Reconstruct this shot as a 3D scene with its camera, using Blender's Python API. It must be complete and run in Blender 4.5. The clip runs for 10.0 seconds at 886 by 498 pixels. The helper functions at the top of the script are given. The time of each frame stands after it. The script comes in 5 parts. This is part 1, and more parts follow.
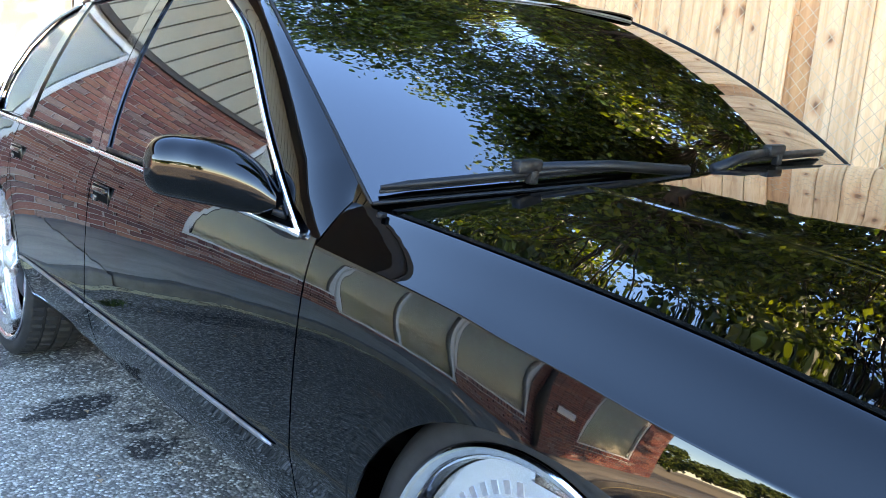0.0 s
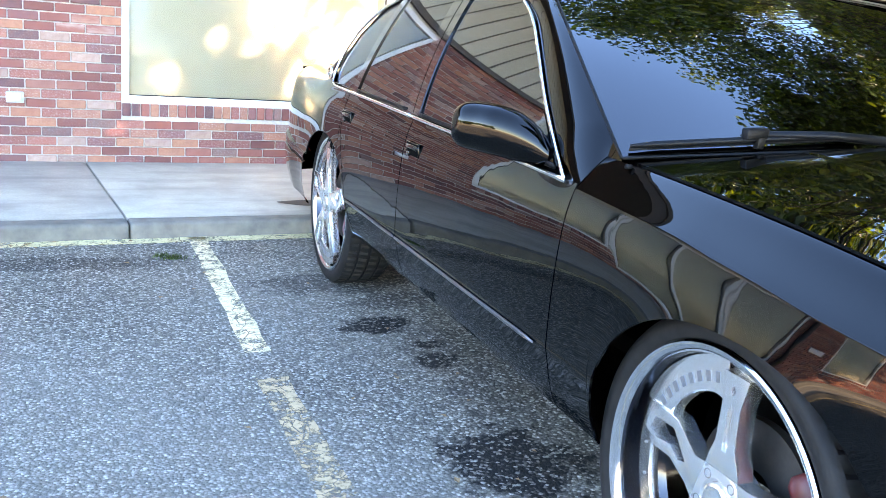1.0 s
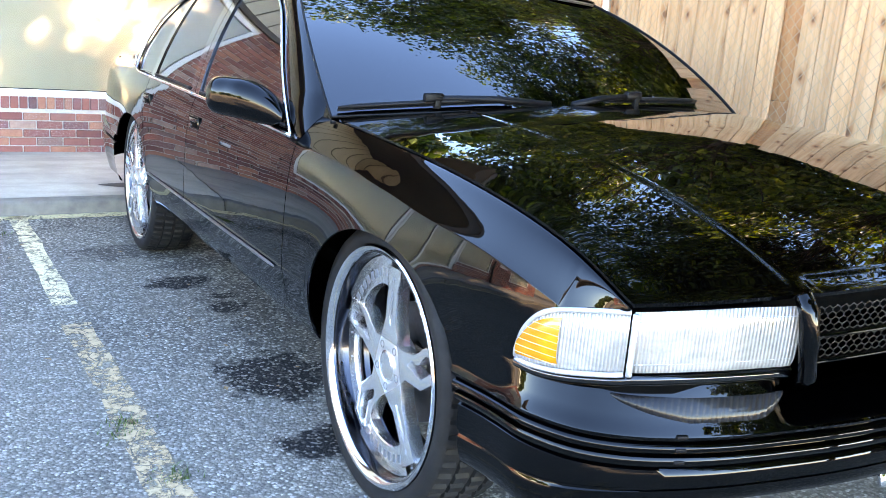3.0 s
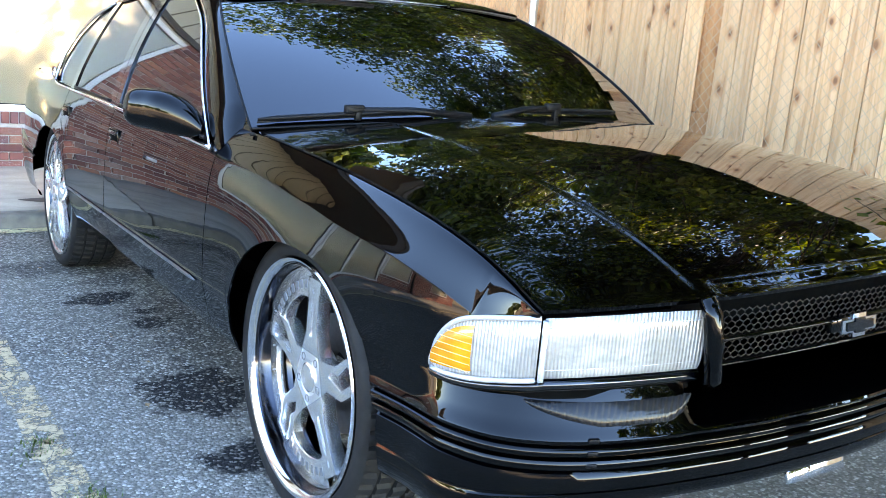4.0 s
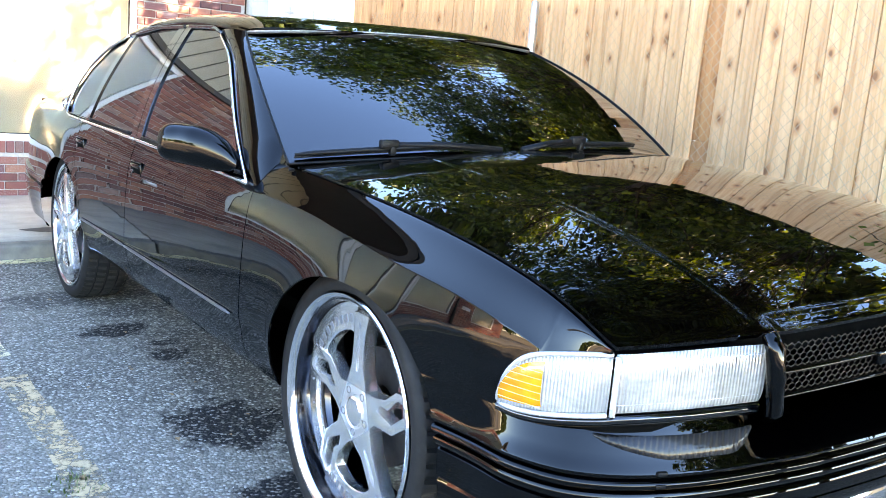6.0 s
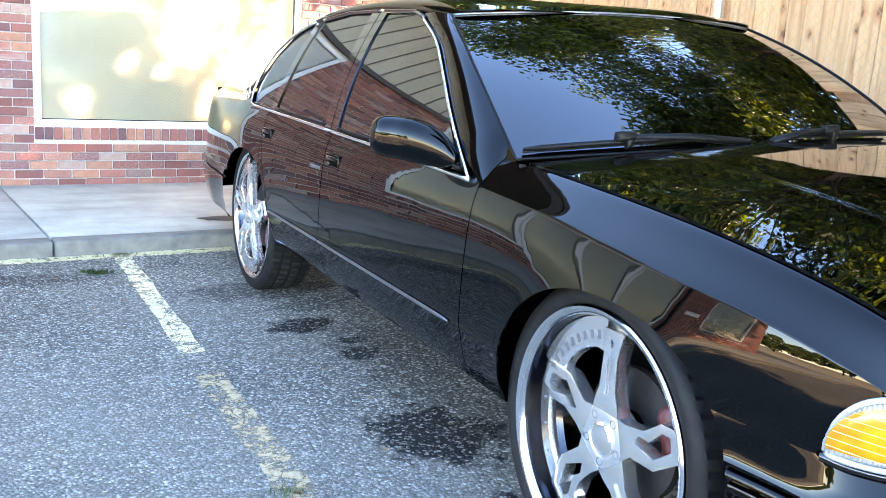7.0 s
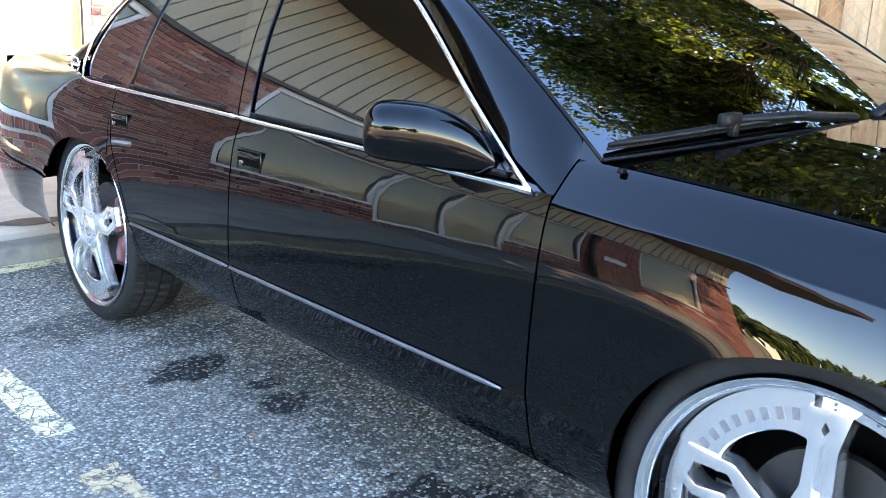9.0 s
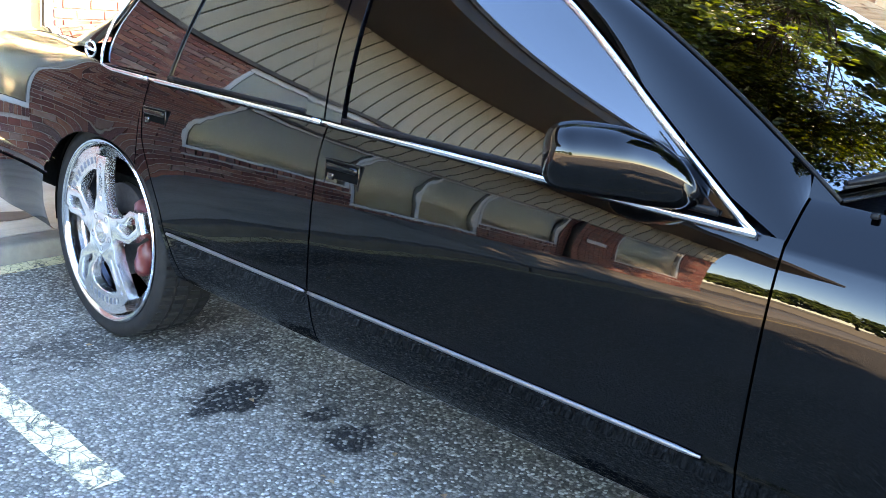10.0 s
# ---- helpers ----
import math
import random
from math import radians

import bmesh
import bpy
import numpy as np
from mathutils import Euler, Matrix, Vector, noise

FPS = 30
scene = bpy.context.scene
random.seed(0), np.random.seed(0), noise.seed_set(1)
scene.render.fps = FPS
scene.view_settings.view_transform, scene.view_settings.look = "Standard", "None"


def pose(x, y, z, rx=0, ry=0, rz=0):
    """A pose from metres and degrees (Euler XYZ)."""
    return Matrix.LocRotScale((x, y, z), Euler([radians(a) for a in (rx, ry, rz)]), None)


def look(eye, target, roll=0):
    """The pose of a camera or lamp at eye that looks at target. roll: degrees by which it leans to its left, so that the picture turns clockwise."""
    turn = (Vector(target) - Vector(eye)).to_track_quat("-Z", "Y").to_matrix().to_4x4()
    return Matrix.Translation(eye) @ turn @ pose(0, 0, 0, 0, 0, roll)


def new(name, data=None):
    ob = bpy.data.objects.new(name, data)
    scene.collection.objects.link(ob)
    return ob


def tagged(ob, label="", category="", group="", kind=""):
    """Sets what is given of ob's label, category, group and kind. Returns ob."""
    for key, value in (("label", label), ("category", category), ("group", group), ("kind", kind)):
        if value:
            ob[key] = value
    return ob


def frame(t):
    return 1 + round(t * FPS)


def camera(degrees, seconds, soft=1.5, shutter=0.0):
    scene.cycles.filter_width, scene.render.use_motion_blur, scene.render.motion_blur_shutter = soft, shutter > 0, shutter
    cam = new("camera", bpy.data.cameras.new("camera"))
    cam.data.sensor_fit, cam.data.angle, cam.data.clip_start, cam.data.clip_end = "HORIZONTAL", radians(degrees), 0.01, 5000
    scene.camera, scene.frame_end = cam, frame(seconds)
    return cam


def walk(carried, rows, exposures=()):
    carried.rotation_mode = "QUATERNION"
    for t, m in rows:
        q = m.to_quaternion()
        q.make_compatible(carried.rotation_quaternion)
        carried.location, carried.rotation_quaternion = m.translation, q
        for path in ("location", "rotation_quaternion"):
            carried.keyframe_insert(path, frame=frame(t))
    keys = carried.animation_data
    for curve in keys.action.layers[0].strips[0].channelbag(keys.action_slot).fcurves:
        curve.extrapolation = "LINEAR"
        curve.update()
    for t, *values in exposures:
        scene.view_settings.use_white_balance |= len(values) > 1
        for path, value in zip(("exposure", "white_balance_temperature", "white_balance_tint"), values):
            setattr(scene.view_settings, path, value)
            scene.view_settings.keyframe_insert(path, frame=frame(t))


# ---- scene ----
cam = camera(51.95, 10.0, soft=0.8)
PATH = [
    (0, (-1.806, -0.840, 1.242), (-0.558, 0.675, 0.859), 4.54),
    (0.5, (-1.967, -1.055, 1.245), (-0.884, 0.576, 0.839), 5.12),
    (1, (-2.041, -1.299, 1.253), (-1.304, 0.501, 0.785), 4.72),
    (1.5, (-2.046, -1.547, 1.226), (-1.399, 0.285, 0.752), 5.77),
    (2, (-2.113, -1.790, 1.234), (-1.185, -0.073, 0.796), 5.32),
    (2.5, (-2.086, -1.984, 1.255), (-1.061, -0.326, 0.803), 5.22),
    (2.7, (-2.023, -2.018, 1.248), (-1.025, -0.344, 0.799), 4.93),
    (3.8, (-1.929, -2.076, 1.252), (-0.857, -0.441, 0.833), 5.16),
    (4, (-1.932, -2.082, 1.250), (-0.814, -0.474, 0.842), 5.05),
    (4.5, (-1.937, -2.088, 1.267), (-0.747, -0.525, 0.892), 5.23),
    (5, (-1.953, -2.055, 1.260), (-0.766, -0.486, 0.902), 5.11),
    (5.2, (-1.966, -2.048, 1.264), (-0.821, -0.446, 0.915), 5.03),
    (6.3, (-2.172, -1.958, 1.270), (-1.005, -0.373, 0.916), 4.96),
    (6.5, (-2.207, -1.907, 1.264), (-1.077, -0.296, 0.908), 5.00),
    (7, (-2.216, -1.619, 1.262), (-1.295, 0.108, 0.847), 3.92),
    (7.5, (-2.206, -1.339, 1.267), (-1.343, 0.419, 0.862), 3.65),
    (8, (-2.291, -1.120, 1.305), (-1.246, 0.533, 0.887), 2.91),
    (8.5, (-2.329, -0.900, 1.255), (-1.158, 0.666, 0.831), 2.76),
    (9, (-2.295, -0.570, 1.243), (-0.971, 0.848, 0.757), 2.94),
    (9.5, (-2.380, -0.284, 1.236), (-0.995, 1.068, 0.733), 4.43),
    (10, (-2.449, 0.010, 1.258), (-1.000, 1.288, 0.740), 5.05),
]
walk(cam, [(t, look(eye, target, roll)) for t, eye, target, roll in PATH],
     [(0, 4.88, 9400, 19), (1.5, 4.62, 9800, 24), (2.5, 4.66, 10000, 25), (4.5, 4.44, 9700, 20), (6.5, 4.68, 9900, 22), (8, 4.70, 9700, 22), (10, 4.84, 9500, 21)])

# ---- helpers of this scene ----
def pchip(xs, ys):
    """A smooth curve through points that overshoots nowhere."""
    xs, ys = np.array(xs, float), np.array(ys, float)
    h, d = np.diff(xs), np.diff(ys) / np.diff(xs)
    m = np.zeros(len(xs))
    m[0], m[-1] = d[0], d[-1]
    for i in range(1, len(xs) - 1):
        if d[i - 1] * d[i] > 0:
            a, b = 2 * h[i] + h[i - 1], h[i] + 2 * h[i - 1]
            m[i] = (a + b) / (a / d[i - 1] + b / d[i])

    def f(x):
        x = np.clip(np.asarray(x, float), xs[0], xs[-1])
        i = np.clip(np.searchsorted(xs, x) - 1, 0, len(xs) - 2)
        t = (x - xs[i]) / h[i]
        return ((1 + 2 * t) * (1 - t) ** 2 * ys[i] + t * (1 - t) ** 2 * h[i] * m[i]
                + t * t * (3 - 2 * t) * ys[i + 1] + t * t * (t - 1) * h[i] * m[i + 1])
    f.ends = (xs[0], xs[-1])
    return f


def eased(f, s):
    """The same curve with its bends softened over a width s."""
    off = np.linspace(-2, 2, 17)
    w = np.exp(-off * off / 2)
    w /= w.sum()
    lo, hi = f.ends
    xs = np.linspace(lo, hi, 3000)
    ys = sum(k * f(xs + o * s) for k, o in zip(w, off))
    return lambda x: np.interp(np.asarray(x, float), xs, ys)


def smooth(x):
    x = np.clip(x, 0, 1)
    return x * x * (3 - 2 * x)


def mesh_of(name, verts, faces, flat=False):
    me = bpy.data.meshes.new(name)
    me.from_pydata([tuple(map(float, v)) for v in verts], [], [tuple(map(int, f)) for f in faces])
    me.update()
    if not flat:
        me.polygons.foreach_set("use_smooth", [True] * len(me.polygons))
    return me


def part(name, data, material, parent=None, label="", at=None):
    """One mesh object from a mesh or a bmesh, under a thing or a part."""
    if isinstance(data, bmesh.types.BMesh):
        me = bpy.data.meshes.new(name)
        data.to_mesh(me)
        data.free()
        data = me
    if material and not data.materials:
        data.materials.append(material)
    ob = new(name, data)
    ob.parent = parent
    if at is not None:
        ob.matrix_basis = at
    return tagged(ob, label) if label else ob


def thing(name, label, category, at=None, group=""):
    ob = new(name)
    if at is not None:
        ob.matrix_basis = at
    return tagged(ob, label, category, group)


def lattice(name, P, flip=False, wrap=False, thick=0.0):
    """A sheet from an n x m field of places; thick gives it a second side, inwards along the normals."""
    P = np.asarray(P, float)
    n, m = P.shape[:2]
    idx = np.arange(n * m).reshape(n, m)
    rows = [(idx[i, j], idx[i + 1, j], idx[i + 1, (j + 1) % m], idx[i, (j + 1) % m])
            for i in range(n - 1) for j in range(m if wrap else m - 1)]
    if flip:
        rows = [r[::-1] for r in rows]
    me = mesh_of(name, P.reshape(-1, 3), rows)
    if thick:
        bm = bmesh.new()
        bm.from_mesh(me)
        bm.normal_update()
        bmesh.ops.solidify(bm, geom=bm.faces[:], thickness=thick)
        bmesh.ops.recalc_face_normals(bm, faces=bm.faces[:])
        edge_sharp(bm, 50)
        bm.to_mesh(me)
        bm.free()
    return me


def edge_sharp(bm, angle):
    bm.normal_update()
    for e in bm.edges:
        e.smooth = not (len(e.link_faces) == 2 and e.calc_face_angle(0) > radians(angle))
    for f in bm.faces:
        f.smooth = True


def box(name, size, bevel=0.0, centre=(0, 0, 0), segments=2):
    bm = bmesh.new()
    bmesh.ops.create_cube(bm, size=1)
    bmesh.ops.scale(bm, vec=size, verts=bm.verts)
    bmesh.ops.translate(bm, vec=centre, verts=bm.verts)
    if bevel:
        bmesh.ops.bevel(bm, geom=bm.edges[:], offset=bevel, segments=segments, affect="EDGES", profile=0.5)
        edge_sharp(bm, 35)
    me = bpy.data.meshes.new(name)
    bm.to_mesh(me)
    bm.free()
    return me


def tube(name, pts, r, n=8, squash=None):
    """A rod along points; r is one radius or one for each point; squash=(vector, factor) flattens it."""
    pts = np.asarray(pts, float)
    r = np.broadcast_to(np.asarray(r, float), (len(pts),))
    tan = np.gradient(pts, axis=0)
    tan /= np.linalg.norm(tan, axis=1)[:, None] + 1e-12
    up = np.array([0, 0, 1.0])
    if abs(tan[0] @ up) > 0.9:
        up = np.array([1.0, 0, 0])
    rings = []
    for p, t, q in zip(pts, tan, r):
        a = np.cross(t, up)
        a /= np.linalg.norm(a) + 1e-12
        b = np.cross(a, t)
        th = np.linspace(0, 2 * np.pi, n, endpoint=False)
        ring = p + q * (np.cos(th)[:, None] * a + np.sin(th)[:, None] * b)
        if squash is not None:
            v = np.array(squash[0], float)
            v /= np.linalg.norm(v)
            ring = ring - np.outer((ring - p) @ v * (1 - squash[1]), v)
        rings.append(ring)
    V = np.concatenate(rings)
    k = len(pts)
    F = [(i * n + j, i * n + (j + 1) % n, (i + 1) * n + (j + 1) % n, (i + 1) * n + j) for i in range(k - 1) for j in range(n)]
    F += [tuple(range(n))[::-1], tuple((k - 1) * n + j for j in range(n))]
    return mesh_of(name, V, F)


def lathe(name, prof, n=64, closed=False):
    """A turned shape about the x axis: profile rows of (x, radius)."""
    th = np.linspace(0, 2 * np.pi, n, endpoint=False)
    P = np.array([[(x, r * np.cos(a), r * np.sin(a)) for a in th] for x, r in (prof + prof[:1] if closed else prof)])
    return lattice(name, P, wrap=True)


def sharpened(me, angle=35):
    bm = bmesh.new()
    bm.from_mesh(me)
    bmesh.ops.recalc_face_normals(bm, faces=bm.faces[:])
    edge_sharp(bm, angle)
    bm.to_mesh(me)
    bm.free()
    return me


def plate(name, outline, holes=(), depth=0.01, bevel=0.0):
    """A flat piece cut from an outline with holes, in local y and z, with its front at x = 0 and its back at x = depth."""
    bm = bmesh.new()
    loops = []
    for ring in (outline, *holes):
        vs = [bm.verts.new((0, y, z)) for y, z in ring]
        loops += [bm.edges.new((vs[i], vs[(i + 1) % len(vs)])) for i in range(len(vs))]
    bmesh.ops.triangle_fill(bm, edges=loops, use_beauty=True)
    bmesh.ops.dissolve_limit(bm, angle_limit=0.01, verts=bm.verts[:], edges=bm.edges[:])
    if depth:
        out = bmesh.ops.extrude_face_region(bm, geom=bm.faces[:])
        bmesh.ops.translate(bm, vec=(depth, 0, 0), verts=[v for v in out["geom"] if isinstance(v, bmesh.types.BMVert)])
    bmesh.ops.recalc_face_normals(bm, faces=bm.faces[:])
    if bevel:
        rim = [e for e in bm.edges if len(e.link_faces) == 2 and e.calc_face_angle(0) > 0.6 and abs(e.verts[0].co.x) < 1e-5 and abs(e.verts[1].co.x) < 1e-5]
        bmesh.ops.bevel(bm, geom=rim, offset=bevel, segments=2, affect="EDGES", profile=0.6)
    edge_sharp(bm, 35)
    me = bpy.data.meshes.new(name)
    bm.to_mesh(me)
    bm.free()
    return me


def joined(name, meshes):
    bm = bmesh.new()
    for me in meshes:
        bm.from_mesh(me)
    me = bpy.data.meshes.new(name)
    bm.to_mesh(me)
    bm.free()
    return me


def mirrored(me, name=None):
    """The same mesh on the other side of the car."""
    out = me.copy()
    bm = bmesh.new()
    bm.from_mesh(out)
    bmesh.ops.scale(bm, vec=(-1, 1, 1), verts=bm.verts)
    bmesh.ops.reverse_faces(bm, faces=bm.faces[:])
    bm.to_mesh(out)
    bm.free()
    return out

# ---- light ----
SUN = Vector((0.55, -0.70, 0.46)).normalized()
world = bpy.data.worlds.new("sky")
scene.world = world
world.use_nodes = True
wn = world.node_tree.nodes
sky = wn.new("ShaderNodeTexSky")
sky.sky_type, sky.sun_disc = "NISHITA", False
sky.sun_elevation = math.asin(SUN.z)
sky.sun_rotation = math.atan2(SUN.x, SUN.y)
sky.altitude = 2000
sky.air_density, sky.dust_density, sky.ozone_density = 1.0, 0.01, 3.8
clear = wn.new("ShaderNodeHueSaturation")
clear.inputs["Saturation"].default_value = 1.12
world.node_tree.links.new(sky.outputs[0], clear.inputs["Color"])
world.node_tree.links.new(clear.outputs[0], wn["Background"].inputs[0])
wn["Background"].inputs[1].default_value = 0.15
sun = new("sun", bpy.data.lights.new("sun", "SUN"))
sun.data.energy, sun.data.angle, sun.data.color = 4.0, radians(0.5), (1.0, 0.93, 0.82)
sun.matrix_basis = look((12, -14, 18), Vector((12, -14, 18)) - SUN)

# ---- materials ----
class Mat:
    """A node material with a few short ways to wire it."""

    def __init__(self, name, color=(0.5, 0.5, 0.5), rough=0.5, metal=0.0, **more):
        self.m = bpy.data.materials.new(name)
        self.m.use_nodes = True
        self.t = self.m.node_tree
        self.b = self.t.nodes["Principled BSDF"]
        self.put("Base Color", (*color, 1)), self.put("Roughness", rough), self.put("Metallic", metal)
        for key, value in more.items():
            self.put(key.replace("_", " "), value)

    def put(self, socket, value):
        if isinstance(value, bpy.types.NodeSocket):
            self.t.links.new(value, self.b.inputs[socket])
        else:
            self.b.inputs[socket].default_value = value

    def node(self, kind, ins=None, out=0, **props):
        n = self.t.nodes.new(kind)
        for k, v in props.items():
            if k == "operation":
                n.operation = v
            elif k == "data_type":
                n.data_type = v
            elif k == "blend_type":
                n.blend_type = v
            elif k == "feature":
                n.feature = v
            elif k == "distance":
                n.distance = v
            elif k == "voronoi_dimensions":
                n.voronoi_dimensions = v
            elif k == "wave_type":
                n.wave_type = v
            elif k == "bands_direction":
                n.bands_direction = v
            elif k == "invert":
                n.invert = v
        for k, v in (ins or {}).items():
            if isinstance(v, bpy.types.NodeSocket):
                self.t.links.new(v, n.inputs[k])
            else:
                n.inputs[k].default_value = v
        return n.outputs[out]

    def coords(self, kind="Object", scale=(1, 1, 1), rot=(0, 0, 0)):
        c = self.t.nodes.new("ShaderNodeTexCoord").outputs[kind]
        return self.node("ShaderNodeMapping", {"Vector": c, "Scale": scale, "Rotation": rot})

    def noise(self, scale, detail=4, rough=0.55, vec=None, out=0, distort=0.0):
        return self.node("ShaderNodeTexNoise", {"Vector": vec or self.coords(), "Scale": scale, "Detail": detail, "Roughness": rough, "Distortion": distort}, out)

    def ramp(self, fac, stops):
        n = self.t.nodes.new("ShaderNodeValToRGB")
        e = n.color_ramp.elements
        while len(e) < len(stops):
            e.new(0.5)
        for x, (p, c) in zip(e, stops):
            x.position, x.color = p, (*c, 1) if len(c) == 3 else c
        self.t.links.new(fac, n.inputs[0])
        return n.outputs[0]

    def grey(self, fac, a, b, lo=0.0, hi=1.0):
        return self.node("ShaderNodeMapRange", {"Value": fac, "From Min": a, "From Max": b, "To Min": lo, "To Max": hi})

    def calc(self, op, a, b=0.0):
        return self.node("ShaderNodeMath", {0: a, 1: b}, operation=op)

    def mix(self, fac, a, b, blend="MIX"):
        n = self.t.nodes.new("ShaderNodeMix")
        n.data_type, n.blend_type = "RGBA", blend
        for i, v in ((0, fac), (6, a), (7, b)):
            if isinstance(v, bpy.types.NodeSocket):
                self.t.links.new(v, n.inputs[i])
            else:
                n.inputs[i].default_value = v if i == 0 else (*v, 1)
        return n.outputs[2]

    def bump(self, height, strength=0.3, distance=0.01):
        self.put("Normal", self.node("ShaderNodeBump", {"Height": height, "Strength": strength, "Distance": distance}))
        return self

    def chance(self):
        """A chance value: one for each object and for each loose piece of a mesh."""
        a = self.t.nodes.new("ShaderNodeObjectInfo").outputs["Random"]
        g = self.t.nodes.new("ShaderNodeNewGeometry").outputs["Random Per Island"]
        return self.calc("FRACT", self.calc("ADD", a, g))


def black_paint():
    k = Mat("black_paint", (0.0003, 0.0003, 0.00036), 0.012, IOR=1.35)
    dust = k.grey(k.noise(9, 6), 0.45, 0.8, 0.0, 0.02)
    k.put("Roughness", k.calc("ADD", dust, 0.008))
    return k.bump(k.noise(7, 2, 0.45), 0.045, 0.01).m


def tinted_glass(name, tint, ior=1.55):
    k = Mat(name, (0.01, 0.01, 0.012), 0.02)
    t = k.t
    clear = t.nodes.new("ShaderNodeBsdfTransparent")
    clear.inputs[0].default_value = (*tint, 1)
    gloss = t.nodes.new("ShaderNodeBsdfGlossy")
    gloss.inputs["Roughness"].default_value = 0.01
    gloss.inputs[0].default_value = (0.95, 0.97, 1, 1)
    fr = t.nodes.new("ShaderNodeFresnel")
    fr.inputs[0].default_value = ior
    mx = t.nodes.new("ShaderNodeMixShader")
    t.links.new(fr.outputs[0], mx.inputs[0])
    t.links.new(clear.outputs[0], mx.inputs[1])
    t.links.new(gloss.outputs[0], mx.inputs[2])
    t.links.new(mx.outputs[0], t.nodes["Material Output"].inputs[0])
    return k.m


def asphalt():
    k = Mat("asphalt", rough=0.9)
    v = k.coords()
    grain = k.noise(85, 4, 0.75, v)
    cells = k.node("ShaderNodeTexVoronoi", {"Vector": v, "Scale": 96.0, "Randomness": 1.0}, 1)
    stone = k.node("ShaderNodeSeparateColor", {0: cells}, 0)
    gaps = k.node("ShaderNodeTexVoronoi", {"Vector": v, "Scale": 96.0, "Randomness": 1.0}, 0)
    broad = k.noise(1.3, 5, 0.6, v)
    c = k.ramp(stone, [(0.0, (0.066, 0.060, 0.050)), (0.35, (0.178, 0.160, 0.133)), (0.7, (0.36, 0.325, 0.27)), (0.92, (0.62, 0.57, 0.485)), (1.0, (0.86, 0.80, 0.70))])
    c = k.mix(k.grey(grain, 0.35, 0.65, 0.55, 0.0), c, (0.060, 0.056, 0.049))
    c = k.mix(k.grey(gaps, 0.45, 0.75, 0.0, 0.7), c, (0.041, 0.0385, 0.034))
    c = k.mix(k.grey(broad, 0.35, 0.7, 0.0, 0.3), c, (0.20, 0.18, 0.15))
    c = k.mix(k.grey(k.noise(0.45, 4, 0.6, v), 0.42, 0.62, 0.0, 0.3), c, (0.335, 0.30, 0.25))
    # oil and water stains: place, half sizes, strength
    sep = k.node("ShaderNodeSeparateXYZ", {0: v}, 0)
    px, py = sep, sep.node.outputs[1]
    wob = k.calc("SUBTRACT", k.noise(9, 5, 0.65, v), 0.5)
    total = None
    for x, y, a, b, s in ((-0.87, 2.23, 0.16, 0.11, 1.0), (-0.74, 1.95, 0.07, 0.06, 0.95), (-0.77, 1.79, 0.10, 0.07, 0.95), (-0.83, 0.93, 0.22, 0.25, 1.0),
                          (-0.90, 0.36, 0.13, 0.12, 1.0), (-0.90, 2.86, 0.40, 0.17, 0.6), (-2.35, 3.33, 0.75, 0.13, 0.55), (-0.55, 1.5, 0.3, 0.75, 0.45), (-0.70, 2.55, 0.2, 0.12, 0.5)):
        dx = k.calc("DIVIDE", k.calc("SUBTRACT", px, x), a)
        dy = k.calc("DIVIDE", k.calc("SUBTRACT", py, y), b)
        d = k.calc("SQRT", k.calc("ADD", k.calc("MULTIPLY", dx, dx), k.calc("MULTIPLY", dy, dy)))
        d = k.calc("ADD", d, k.calc("MULTIPLY", wob, 2.2))
        mask = k.grey(d, 1.15, 0.8, 0.0, s)
        total = mask if total is None else k.calc("MAXIMUM", total, mask)
    speckle = k.calc("MULTIPLY", total, k.grey(stone, 0.6, 0.95, 1.0, 0.45))
    c = k.mix(speckle, c, (0.008, 0.008, 0.0085))
    k.put("Base Color", c)
    k.put("Specular IOR Level", 0.25)
    h = k.calc("SUBTRACT", k.calc("ADD", grain, k.calc("MULTIPLY", stone, 0.5)), gaps)
    return k.bump(h, 0.85, 0.008).m


def worn_paint(name, color, wear):
    k = Mat(name, rough=0.75)
    v = k.coords()
    a, b = k.noise(14, 6, 0.7, v), k.noise(60, 4, 0.7, v)
    cracks = k.node("ShaderNodeTexVoronoi", {"Vector": v, "Scale": 16.0}, 0, feature="DISTANCE_TO_EDGE")
    keep = k.grey(k.calc("ADD", k.calc("MULTIPLY", a, 0.7), k.calc("MULTIPLY", b, 0.3)), wear - 0.05, wear + 0.05)
    keep = k.calc("MULTIPLY", keep, k.grey(cracks, 0.008, 0.03, 0.35, 1.0))
    k.put("Base Color", k.mix(k.grey(b, 0.3, 0.7), tuple(x * 0.72 for x in color), color))
    k.put("Alpha", keep)
    return k.bump(b, 0.4, 0.004).m


def concrete():
    k = Mat("concrete", rough=0.9)
    v = k.coords()
    c = k.ramp(k.noise(2.2, 7, 0.65, v), [(0.3, (0.28, 0.248, 0.20)), (0.52, (0.40, 0.36, 0.295)), (0.75, (0.505, 0.455, 0.375))])
    c = k.mix(k.grey(k.noise(70, 3, 0.7, v), 0.35, 0.75, 0.0, 0.5), c, (0.24, 0.222, 0.19))
    streak = k.noise(1.6, 5, 0.6, k.coords(scale=(0.5, 3, 1)))
    c = k.mix(k.grey(streak, 0.5, 0.68, 0.0, 0.55), c, (0.20, 0.186, 0.16))
    k.put("Base Color", c)
    return k.bump(k.noise(120, 3, 0.7, v), 0.25, 0.004).m


